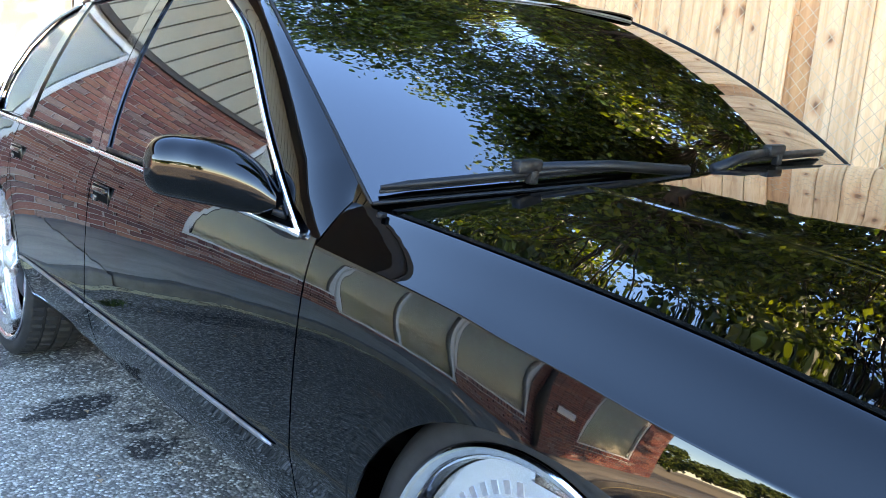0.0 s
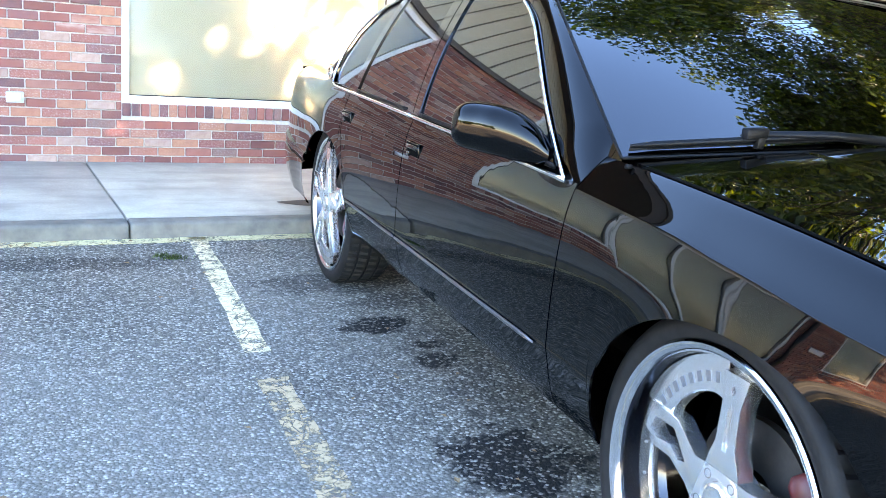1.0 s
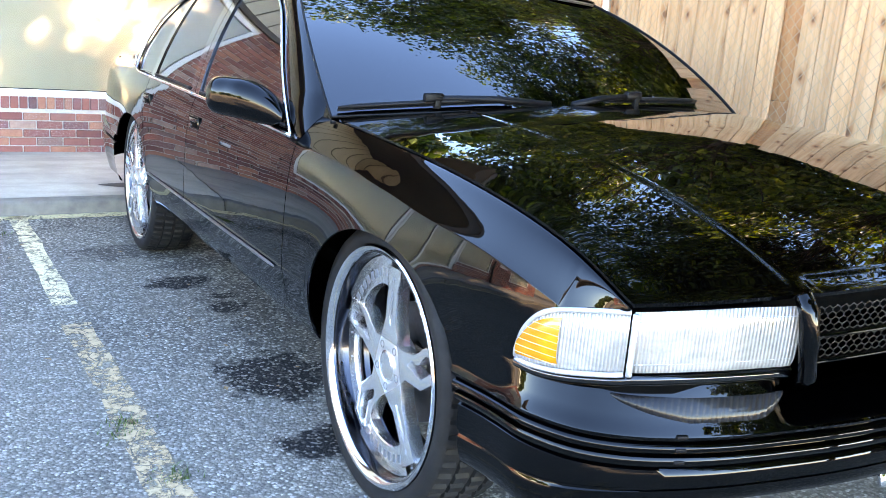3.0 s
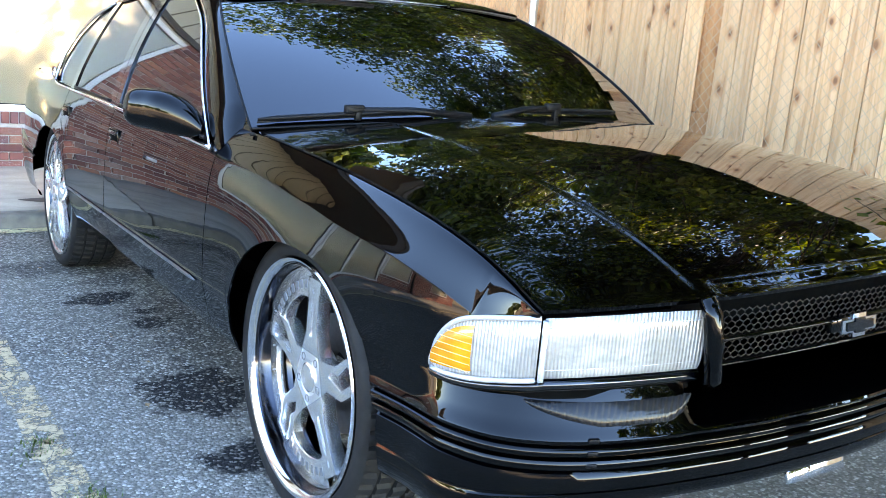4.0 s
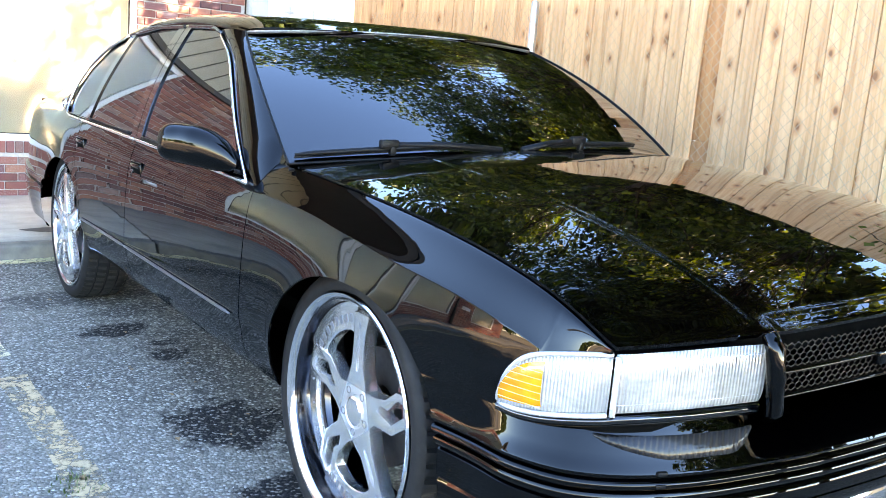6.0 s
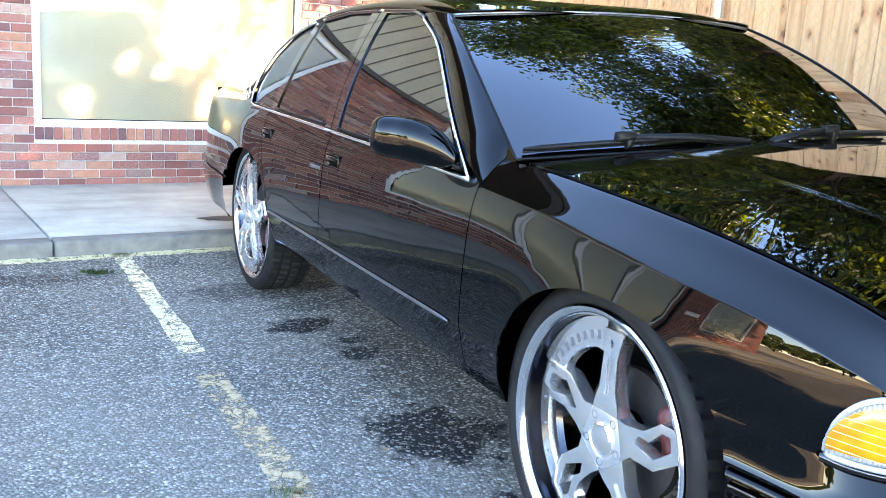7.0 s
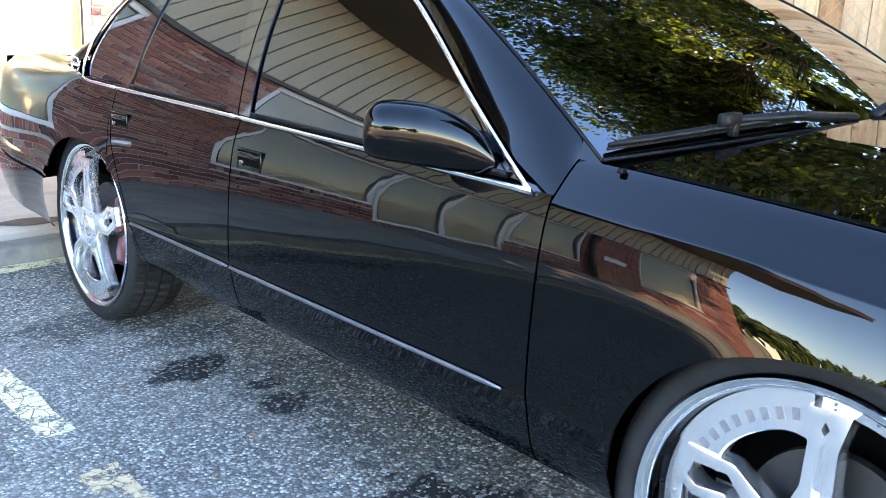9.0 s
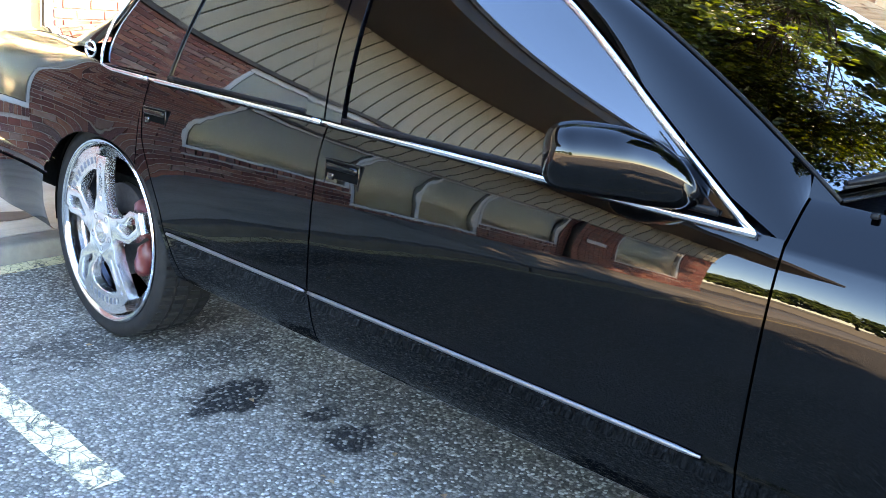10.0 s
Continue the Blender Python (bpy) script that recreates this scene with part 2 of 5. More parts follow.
def brick_face():
    k = Mat("brick_face", rough=0.88)
    r = k.chance()
    c = k.ramp(r, [(0.0, (0.17, 0.055, 0.048)), (0.22, (0.28, 0.088, 0.070)), (0.45, (0.35, 0.122, 0.092)), (0.62, (0.45, 0.19, 0.115)), (0.75, (0.25, 0.095, 0.088)), (0.88, (0.11, 0.052, 0.056)), (1.0, (0.48, 0.32, 0.255))])
    v = k.coords()
    c = k.mix(k.grey(k.noise(28, 5, 0.7, v), 0.35, 0.75, 0.0, 0.55), c, (0.24, 0.075, 0.055))
    lime = k.grey(k.noise(11, 6, 0.72, k.coords("Generated")), 0.52, 0.74, 0.0, 0.8)
    gate = k.grey(k.calc("FRACT", k.calc("MULTIPLY", r, 7.3)), 0.3, 0.85)
    c = k.mix(k.calc("MULTIPLY", lime, gate), c, (0.66, 0.58, 0.52))
    k.put("Base Color", c)
    return k.bump(k.noise(90, 4, 0.7, v), 0.5, 0.005).m


def mortar():
    k = Mat("mortar", rough=0.95)
    k.put("Base Color", k.ramp(k.noise(30, 5, 0.7), [(0.3, (0.42, 0.385, 0.35)), (0.7, (0.60, 0.565, 0.52))]))
    return k.bump(k.noise(120, 3), 0.4, 0.004).m


def raw_wood(name, tones, across=28.0):
    k = Mat(name, rough=0.72)
    r = k.chance()
    shift = k.node("ShaderNodeCombineXYZ", {0: k.calc("MULTIPLY", r, 7.0), 1: k.calc("MULTIPLY", r, 31.0), 2: k.calc("MULTIPLY", r, 17.0)})
    c0 = k.t.nodes.new("ShaderNodeTexCoord").outputs["Object"]
    v = k.node("ShaderNodeVectorMath", {0: c0, 1: shift}, operation="ADD")
    long = k.node("ShaderNodeMapping", {"Vector": v, "Scale": (1, 1, 0.06)})
    grain = k.noise(across, 6, 0.62, long, distort=0.6)
    fine = k.noise(160, 3, 0.6, k.node("ShaderNodeMapping", {"Vector": v, "Scale": (1, 1, 0.03)}))
    c = k.ramp(grain, [(0.30, tones[0]), (0.5, tones[1]), (0.72, tones[2])])
    c = k.mix(k.grey(fine, 0.35, 0.7, 0.0, 0.22), c, tones[0])
    axes = k.node("ShaderNodeSeparateXYZ", {0: v}, 0).node
    flat = k.node("ShaderNodeCombineXYZ", {0: axes.outputs[1], 1: k.calc("MULTIPLY", axes.outputs[2], 0.62)})
    kn0 = k.node("ShaderNodeTexVoronoi", {"Vector": flat, "Scale": 4.6}, 0, voronoi_dimensions="2D")
    kn = k.calc("ADD", kn0, k.calc("MULTIPLY", k.calc("SUBTRACT", fine, 0.5), 0.05))
    cell = k.node("ShaderNodeSeparateColor", {0: kn0.node.outputs[1]}, 0)
    there = k.grey(cell, 0.25, 0.3)
    kn = k.calc("DIVIDE", kn, k.grey(cell.node.outputs[1], 0.0, 1.0, 0.45, 1.15))
    knot = k.calc("MULTIPLY", k.grey(kn, 0.095, 0.04, 0.0, 0.9), there)
    halo = k.calc("MULTIPLY", k.grey(kn, 0.23, 0.06, 0.0, 0.8), there)
    c = k.mix(halo, c, tuple(a * b for a, b in zip(tones[0], (0.9, 0.66, 0.45))))
    c = k.mix(knot, c, (0.17, 0.07, 0.028))
    bright = k.grey(k.calc("FRACT", k.calc("MULTIPLY", r, 5.7)), 0, 1, 0.86, 1.1)
    hsv = k.node("ShaderNodeHueSaturation", {"Value": bright, "Color": c, "Saturation": 1.0, "Fac": 1.0, "Hue": 0.5})
    k.put("Base Color", hsv)
    return k.bump(k.calc("ADD", grain, fine), 0.25, 0.003).m


def tyre_rubber():
    k = Mat("tyre_rubber", (0.018, 0.018, 0.019), 0.62, Specular_IOR_Level=0.2)
    k.put("Base Color", k.ramp(k.noise(22, 5, 0.65), [(0.35, (0.007, 0.007, 0.0074)), (0.7, (0.014, 0.014, 0.0138))]))
    return k.bump(k.noise(200, 2), 0.15, 0.002).m


def leaf(name, dark, light, glow=0.5):
    """Leaves that let some light through."""
    k = Mat(name, rough=0.42)
    c = k.ramp(k.chance(), [(0.0, dark), (0.7, light), (1.0, tuple(min(1, x * 1.7) for x in light))])
    k.put("Base Color", c)
    t = k.t
    tr = t.nodes.new("ShaderNodeBsdfTranslucent")
    t.links.new(k.mix(1.0, c, (1.6, 1.5, 0.55), "MULTIPLY"), tr.inputs[0])
    mx = t.nodes.new("ShaderNodeMixShader")
    mx.inputs[0].default_value = glow
    t.links.new(k.b.outputs[0], mx.inputs[1])
    t.links.new(tr.outputs[0], mx.inputs[2])
    t.links.new(mx.outputs[0], t.nodes["Material Output"].inputs[0])
    return k.m


def ribbed_lens(name, color, ribs, metal=0.0, rough=0.16, relief=0.7, coat=1.0):
    """A moulded lamp lens with fine upright ribs, their shade mixed into the colour."""
    k = Mat(name, color, rough, metal, Coat_Weight=coat, Coat_Roughness=0.03)
    v = k.coords(rot=(0, 0, radians(45)))
    w = k.node("ShaderNodeTexWave", {"Vector": v, "Scale": ribs, "Distortion": 0.0}, 1, bands_direction="X")
    # rib shade and the reflector's uneven grey patches are put into the colour
    c = k.mix(k.grey(w, 0.0, 0.5, 0.45, 0.0), color, tuple(x * 0.35 for x in color))
    c = k.mix(k.grey(k.noise(24, 3, 0.5, k.coords(scale=(1, 1, 2.5))), 0.45, 0.62, 0.0, 0.35), c, tuple(x * 0.4 for x in color))
    c = k.mix(k.grey(k.noise(8, 2, 0.5), 0.42, 0.60, 0.55, 0.0), c, tuple(x * 0.42 for x in color))
    k.put("Base Color", c)
    k.put("Specular IOR Level", 0.5 if coat > 0.5 else 0.06)
    return k.bump(w, relief, 0.006).m


def bark():
    k = Mat("bark", rough=0.95)
    k.put("Base Color", k.ramp(k.noise(18, 6, 0.7, k.coords(scale=(1, 1, 0.25))), [(0.3, (0.022, 0.016, 0.012)), (0.7, (0.07, 0.052, 0.038))]))
    return k.bump(k.noise(24, 5), 0.7, 0.02).m


def mottled(name, a, b, scale=6.0, rough=0.6, metal=0.0, bump=0.1, **more):
    k = Mat(name, a, rough, metal, **more)
    n = k.noise(scale, 5, 0.6)
    k.put("Base Color", k.mix(k.grey(n, 0.3, 0.7), a, b))
    k.put("Roughness", k.grey(k.noise(scale * 3, 4), 0.3, 0.7, max(0.02, rough - 0.06), min(1, rough + 0.08)))
    return k.bump(n, bump, 0.003).m


PAINT = black_paint()
GLASS = tinted_glass("tinted_glass", (0.045, 0.045, 0.05), 1.75)
PANE = tinted_glass("clear_glass", (0.85, 0.87, 0.86))
CHROME = mottled("chrome", (0.80, 0.81, 0.83), (0.70, 0.71, 0.73), 30, 0.07, 1.0, 0.0)
POLISHED = mottled("polished_wheel", (0.90, 0.885, 0.865), (0.84, 0.83, 0.82), 14, 0.17, 0.95, 0.0)
BRUSHED = mottled("brushed_wheel", (0.78, 0.787, 0.80), (0.74, 0.745, 0.76), 8, 0.32, 0.92, 0.0)
# chrome, with the dark surroundings it mirrors put into the colour
BARREL = mottled("chrome_dark_reflection", (0.05, 0.052, 0.06), (0.035, 0.037, 0.043), 18, 0.08, 1.0, 0.0)
RUBBER = tyre_rubber()
TRIM = mottled("black_trim", (0.003, 0.003, 0.0033), (0.006, 0.006, 0.0064), 30, 0.45, 0.0, 0.05, Specular_IOR_Level=0.14)
GLOSS = Mat("black_gloss_trim", (0.0015, 0.0015, 0.0018), 0.06, Coat_Weight=0.6, Coat_Roughness=0.03).m
DARK = mottled("dark_liner", (0.0015, 0.0015, 0.0015), (0.003, 0.003, 0.0028), 12, 0.9, Specular_IOR_Level=0.03)
ENGRAVED = mottled("engraved_grey", (0.20, 0.205, 0.215), (0.15, 0.155, 0.165), 60, 0.45, 0.6)
ROTOR = mottled("brake_iron", (0.012, 0.0105, 0.0095), (0.022, 0.019, 0.017), 18, 0.6, 0.3)
CALIPER = mottled("red_caliper", (0.11, 0.010, 0.009), (0.08, 0.008, 0.008), 20, 0.45)
LENS = ribbed_lens("headlight_lens", (0.50, 0.475, 0.43), 46, 0.3, 0.22, 0.45)
AMBER = ribbed_lens("amber_lens", (0.80, 0.27, 0.006), 3, 0.0, 0.2)
SMOKED = ribbed_lens("smoked_lens", (0.013, 0.0132, 0.014), 26, 0.0, 0.3, 0.5, 0.3)
PALE_AMBER = mottled("pale_amber_edge", (0.85, 0.52, 0.16), (0.80, 0.46, 0.12), 30, 0.3)
REDLENS = ribbed_lens("red_lens", (0.35, 0.01, 0.01), 10, 0.0, 0.15)
LEATHER = mottled("seat_leather", (0.20, 0.19, 0.18), (0.26, 0.25, 0.235), 14, 0.5, 0.0, 0.2)
ASPHALT = asphalt()
LINE = worn_paint("worn_line_paint", (0.80, 0.64, 0.39), 0.45)
KERBLINE = worn_paint("worn_kerb_paint", (0.78, 0.60, 0.32), 0.43)
CONCRETE = concrete()
# stained kerb, darkened further: the shade on its face is in the colour
KERBSTONE = mottled("dirty_shaded_kerb_concrete", (0.20, 0.178, 0.145), (0.115, 0.104, 0.088), 9, 0.92, 0.0, 0.4)
BRICK = brick_face()
MORTAR = mortar()
PICKET = raw_wood("cedar_picket", ((0.41, 0.195, 0.080), (0.63, 0.350, 0.172), (0.72, 0.445, 0.255)))
POSTWOOD = raw_wood("fence_post_wood", ((0.27, 0.105, 0.036), (0.42, 0.18, 0.066), (0.48, 0.23, 0.09)))
GALV = mottled("galvanised_steel", (0.62, 0.63, 0.64), (0.50, 0.51, 0.52), 40, 0.35, 0.9)
WHITEFRAME = mottled("white_aluminium", (0.78, 0.78, 0.76), (0.70, 0.70, 0.68), 12, 0.4)
WIRE = mottled("weathered_wire", (0.46, 0.34, 0.22), (0.34, 0.25, 0.16), 40, 0.7, 0.0, Specular_IOR_Level=0.1)
BLIND = mottled("cream_blind", (0.64, 0.57, 0.43), (0.57, 0.505, 0.38), 3, 0.85)
SOFFIT = mottled("siding_board", (0.50, 0.455, 0.35), (0.44, 0.40, 0.31), 4, 0.7)
ROOFING = mottled("roof_shingle", (0.08, 0.075, 0.07), (0.13, 0.12, 0.11), 9, 0.95, 0.0, 0.5)
BARK = bark()
LEAF = leaf("tree_leaf", (0.012, 0.024, 0.004), (0.070, 0.096, 0.013), 0.46)
FARLEAF = leaf("far_leaf", (0.045, 0.08, 0.018), (0.12, 0.155, 0.035), 0.3)
VINE = leaf("vine_leaf", (0.05, 0.085, 0.010), (0.17, 0.20, 0.02))
GRASS = leaf("grass_blade", (0.03, 0.065, 0.012), (0.075, 0.12, 0.025), 0.3)
LITTER = mottled("dry_leaf", (0.30, 0.13, 0.05), (0.22, 0.16, 0.09), 20, 0.8)
DRYLOT = mottled("dry_ground", (0.55, 0.43, 0.25), (0.46, 0.36, 0.22), 0.4, 0.95)

# ---- ground, kerb, building ----
def sheet(name, x0, x1, y0, y1, z, material, cuts=1):
    xs, ys = np.linspace(x0, x1, cuts + 1), np.linspace(y0, y1, cuts + 1)
    P = np.array([[(x, y, z) for y in ys] for x in xs])
    return part(name, lattice(name, P), material)


LEAN = 0.038                               # the car park climbs towards the fence from the car's near wheels on
LEAN_X = -0.90


def ground_z(x, y):
    return LEAN * np.clip(x - LEAN_X, 0, 3.3) * (1 - smooth((y - 3.25) / 0.45)) * smooth((y + 14) / 8)


def ground_sheet():
    xs = np.concatenate([np.linspace(-300, -2, 7), np.linspace(-1.2, 2.6, 20), np.linspace(4, 300, 6)])
    ys = np.concatenate([np.linspace(-300, -20, 6), np.linspace(-14, -4, 8), np.linspace(-3, 3.2, 14), np.linspace(3.25, 3.72, 7), np.linspace(5, 300, 6)])
    return part("ground", lattice("ground", np.array([[(x, y, float(ground_z(x, y))) for y in ys] for x in xs])), ASPHALT)


ground = tagged(ground_sheet(), "weathered blue-grey asphalt car park with oil stains", "ground", kind="structure")
tagged(sheet("dry_lot", -150, -19, -60, 60, 0.02, DRYLOT), "pale dry sunlit open lot beyond the building", "ground", kind="structure")

WALL = pose(-1.2, 5.97, 0, 0, 0, 4.5)      # local x runs along the front wall, local y goes into the building
KERB = pose(-1.3, 3.87, 0, 0, 0, 6.0)
WALK = 0.09                                # height of the pavement


def strip(name, m, x0, x1, y0, y1, z, material, label):
    n = max(2, int((x1 - x0) / 0.15))
    xs = np.linspace(x0, x1, n)
    rng = random.Random(name)
    P = np.array([[(x, y0 + rng.uniform(-.008, .008), z), (x, (y0 + y1) / 2, z), (x, y1 + rng.uniform(-.008, .008), z)] for x in xs])
    ob = part(name, lattice(name, P, flip=True), material, at=m)
    ob.visible_shadow = False
    return tagged(ob, label, "road marking", kind="structure")


strip("parking_line", pose(-1.40, 0, 0, 0, 0, 90.6), 1.98, 3.86, -0.05, 0.05, 0.004, LINE, "cracked white parking line painted on the asphalt")
strip("parking_line", pose(-1.40, 0, 0, 0, 0, 90.6), -1.6, 1.72, -0.055, 0.055, 0.004, worn_paint("faded_line_paint", (0.58, 0.40, 0.23), 0.490), "faded yellowish worn parking line on the asphalt")
strip("kerb_line", KERB, -14, 4, -0.115, -0.004, 0.004, KERBLINE, "flaking pale yellow paint along the foot of the kerb")


def pavement():
    base = thing("pavement", "grey concrete pavement slabs along the brick building", "pavement", KERB)
    tagged(base, kind="structure")
    joints = [-15.2, -12.2, -9.2, -6.2, -3.3, -0.50, 2.6, 4.4]
    for a, b in zip(joints, joints[1:]):
        part("slab", box("slab", (b - a - 0.012, 2.75, WALK), 0.007, ((a + b) / 2, 1.375 + 0.155, WALK / 2 - 0.001)), CONCRETE, base)
        part("kerb", box("kerb", (b - a - 0.006, 0.15, WALK + 0.1), 0.018, ((a + b) / 2, 0.075, WALK / 2 - 0.05), 3), KERBSTONE, base, "stained rounded concrete kerb, its shade put into the colour")
    return base


pavement()

COURSE, LONG, JOINT = 0.0677, 0.2032, 0.0095
SILL, HEAD, EAVE, TOP = 0.535, 2.47, 2.56, 4.05
# openings in wall metres: from, to, bottom, top, places of the mullions
OPENINGS = [(-0.56, 1.57, SILL, HEAD, ()), (-3.60, -2.0, SILL, HEAD, ()), (-5.28, -3.62, 0.14, HEAD, (0.5,)), (-6.6, -5.30, SILL, HEAD, ()), (-9.20, -7.78, SILL, HEAD, ())]
WALL_X0, WALL_X1 = -9.95, 2.58


def brick_mesh(name, w, h, d=0.03):
    me = box(name, (w, d, h), 0.0035, (0, -d / 2 + 0.012, 0), 1)
    return me


def brick_wall():
    """A mortar wall with openings cut through, and bricks proud of it."""
    xs = sorted({WALL_X0, WALL_X1, *[v for o in OPENINGS for v in o[:2]]})
    zs = [0.0, 0.14, SILL, HEAD, EAVE]
    bm = bmesh.new()
    for x0, x1 in zip(xs, xs[1:]):
        for z0, z1 in zip(zs, zs[1:]):
            if any(o[0] <= x0 + 1e-6 and x1 <= o[1] + 1e-6 and o[2] <= z0 + 1e-6 and z1 <= o[3] + 1e-6 for o in OPENINGS):
                continue
            r = bmesh.ops.create_cube(bm, size=1)
            bmesh.ops.scale(bm, vec=(x1 - x0, 0.2, z1 - z0), verts=r["verts"])
            bmesh.ops.translate(bm, vec=((x0 + x1) / 2, 0.1, (z0 + z1) / 2), verts=r["verts"])
    wall = part("wall_north", bm, MORTAR, at=WALL)
    tagged(wall, "weathered red brick front wall with pale mortar", "wall", kind="structure")
    return wall


wall = brick_wall()
for o in ((-9.96, -9.94, 0.1, 8.0), (2.50, 2.68, 0.1, 8.0)):
    side = part("wall_side", box("wall_side", (0.2, 8, TOP), 0, ((o[0] + o[1]) / 2, 4.2, TOP / 2)), MORTAR, at=WALL)
    tagged(side, "plain end wall of the building", "wall", kind="structure")
back = part("wall_back", box("wall_back", (12.6, 0.2, TOP), 0, (-3.7, 8.3, TOP / 2)), MORTAR, at=WALL)
tagged(back, "plain back wall of the building", "wall", kind="structure")


def siding():
    """Cream upright boards with open grooves above the brickwork."""
    bm = bmesh.new()
    n = int((WALL_X1 - WALL_X0) / 0.205)
    w = (WALL_X1 - WALL_X0) / n
    for k in range(n):
        r = bmesh.ops.create_cube(bm, size=1)
        bmesh.ops.scale(bm, vec=(w - 0.020, 0.022, TOP - EAVE), verts=r["verts"])
        bmesh.ops.translate(bm, vec=(WALL_X0 + w * (k + 0.5), -0.016, (TOP + EAVE) / 2 + 0.002), verts=r["verts"])
    tagged(part("wall_upper", bm, SOFFIT, at=WALL), "cream upright board siding above the brick wall", "siding", kind="structure")
    back_board = box("wall_upper", (WALL_X1 - WALL_X0, 0.2, TOP - EAVE), 0, ((WALL_X0 + WALL_X1) / 2, 0.0965, (TOP + EAVE) / 2 + 0.002))
    # the shade inside the grooves is put into this backing's dark colour
    tagged(part("wall_upper", back_board, mottled("siding_groove_shade", (0.16, 0.14, 0.11), (0.12, 0.105, 0.085), 6, 0.9), at=WALL), "dark backing behind the cream siding, groove shade put into its colour", "siding", kind="structure")
    tagged(part("trim", box("trim", (WALL_X1 - WALL_X0, 0.05, 0.07), 0.004, ((WALL_X0 + WALL_X1) / 2, -0.035, EAVE - 0.03)), FASCIA, at=WALL), "dark brown board between brick and siding", "trim", kind="structure")


def eaves():
    """A dark boarded soffit far above the wall, its fascia, and a low roof."""
    x0, x1, out = WALL_X0 - 1.5, 3.3, 1.42
    tagged(part("ceiling", box("ceiling", (x1 - x0, out, 0.03), 0, ((x0 + x1) / 2, -out / 2, TOP + 0.018)), FASCIA, at=WALL), "dark brown soffit under the roof edge", "soffit", kind="structure")
    tagged(part("trim", box("trim", (x1 - x0, 0.03, 0.20), 0.004, ((x0 + x1) / 2, -out - 0.016, TOP + 0.08)), FASCIA, at=WALL), "dark brown fascia board along the roof edge", "fascia", kind="structure")
    P = np.array([[(xx, yy, zz) for yy, zz in ((-out - 0.06, TOP + 0.19), (3.5, TOP + 0.9), (8.8, TOP + 0.19))] for xx in (x0, x1)])
    tagged(part("roof", lattice("roof", P, thick=0.05), ROOFING, at=WALL), "low dark shingle roof", "roof", kind="structure")


FASCIA = mottled("fascia_brown", (0.055, 0.044, 0.036), (0.08, 0.062, 0.05), 5, 0.6)
siding()
eaves()
tagged(part("downpipe", tube("downpipe", [(-6.72, -0.09, 0.12), (-6.72, -0.09, 1.3), (-6.72, -0.09, EAVE)], 0.05, 12), FASCIA, at=WALL), "dark brown round downpipe against the brick wall", "downpipe")
tagged(part("wall_sign", box("wall_sign", (0.46, 0.02, 0.22), 0.004, (-7.28, -0.045, 1.22)), WHITEFRAME, at=WALL), "small blank white sign fixed to the brick pier", "sign")


def shop_window(n, o):
    x0, x1, z0, z1, lights = o
    name = f"window_{n}"
    top = thing(name, "large white-framed window with a closed cream blind", "window", WALL)
    tagged(top, kind="structure")
    f, y = 0.055, 0.03
    part("window_frame", box("window_frame", (x1 - x0, 0.07, f), 0.004, ((x0 + x1) / 2, y, z0 + f / 2)), WHITEFRAME, top)
    part("window_frame", box("window_frame", (x1 - x0, 0.07, f), 0.004, ((x0 + x1) / 2, y, z1 - f / 2)), WHITEFRAME, top)
    edges = [x0 + f / 2, x1 - f / 2] + [x0 + (x1 - x0) * q for q in lights]
    for x in edges:
        part("window_frame", box("window_frame", (f, 0.066, z1 - z0 - 2 * f - 0.002), 0.004, (x, y, (z0 + z1) / 2)), WHITEFRAME, top)
    e = sorted(edges)
    for a, b in zip(e, e[1:]):
        pane = part("pane", lattice("pane", np.array([[(xx, y + 0.005, zz) for zz in (z0 + f, z1 - f)] for xx in (a + f / 2, b - f / 2)])), PANE, top)
        pane.visible_shadow = False
    part("blind", box("blind", (x1 - x0 - 0.03, 0.004, z1 - z0 - 0.03), 0, ((x0 + x1) / 2, 0.075, (z0 + z1) / 2)), BLIND, top, "closed cream window blind")
    part("seal", box("seal", (x1 - x0 - 2 * f, 0.01, 0.008), 0, ((x0 + x1) / 2, y - 0.022, z0 + f + 0.003)), TRIM, top)
    part("seal", box("seal", (0.012, 0.01, z1 - z0 - 2 * f), 0, (x1 - f - 0.007, y - 0.022, (z0 + z1) / 2)), TRIM, top)


for i, o in enumerate(OPENINGS):
    shop_window(i + 1, o)

# white gate and grey corner post between the building and the fence
gate = thing("white_gate", "bright white panelled gate beside the brick corner", "gate", pose(1.62, 6.26, 0, 0, 0, 4))
for i in range(2):
    part("gate_panel", box("gate_panel", (0.50, 0.035, 2.2), 0.006, (0.27 + 0.515 * i, 0, 1.12)), WHITEFRAME, gate)
    part("strap_hinge", box("strap_hinge", (0.10, 0.012, 0.02), 0.004, (0.25 + 0.48 * i, -0.026, 1.83)), GALV, gate)
    part("strap_hinge", box("strap_hinge", (0.016, 0.014, 0.09), 0.004, (0.25 + 0.48 * i, -0.028, 1.84)), GALV, gate)
tagged(part("gate_post", box("gate_post", (0.17, 0.12, 2.35), 0.01, (0, 0, 1.175)), mottled("grey_post", (0.52, 0.53, 0.50), (0.45, 0.46, 0.44), 9, 0.6), at=pose(1.50, 6.17, 0, 0, 0, 4)),
       "pale grey painted gate post at the brick corner", "post")

outlet = thing("outlet_box", "small weathered pale blue metal box on the brick wall", "outlet box", WALL @ pose(-1.28, -0.045, 0.55))
part("outlet_body", box("outlet_body", (0.115, 0.055, 0.075), 0.006), mottled("pale_blue_metal", (0.40, 0.50, 0.55), (0.55, 0.60, 0.62), 30, 0.5), outlet)
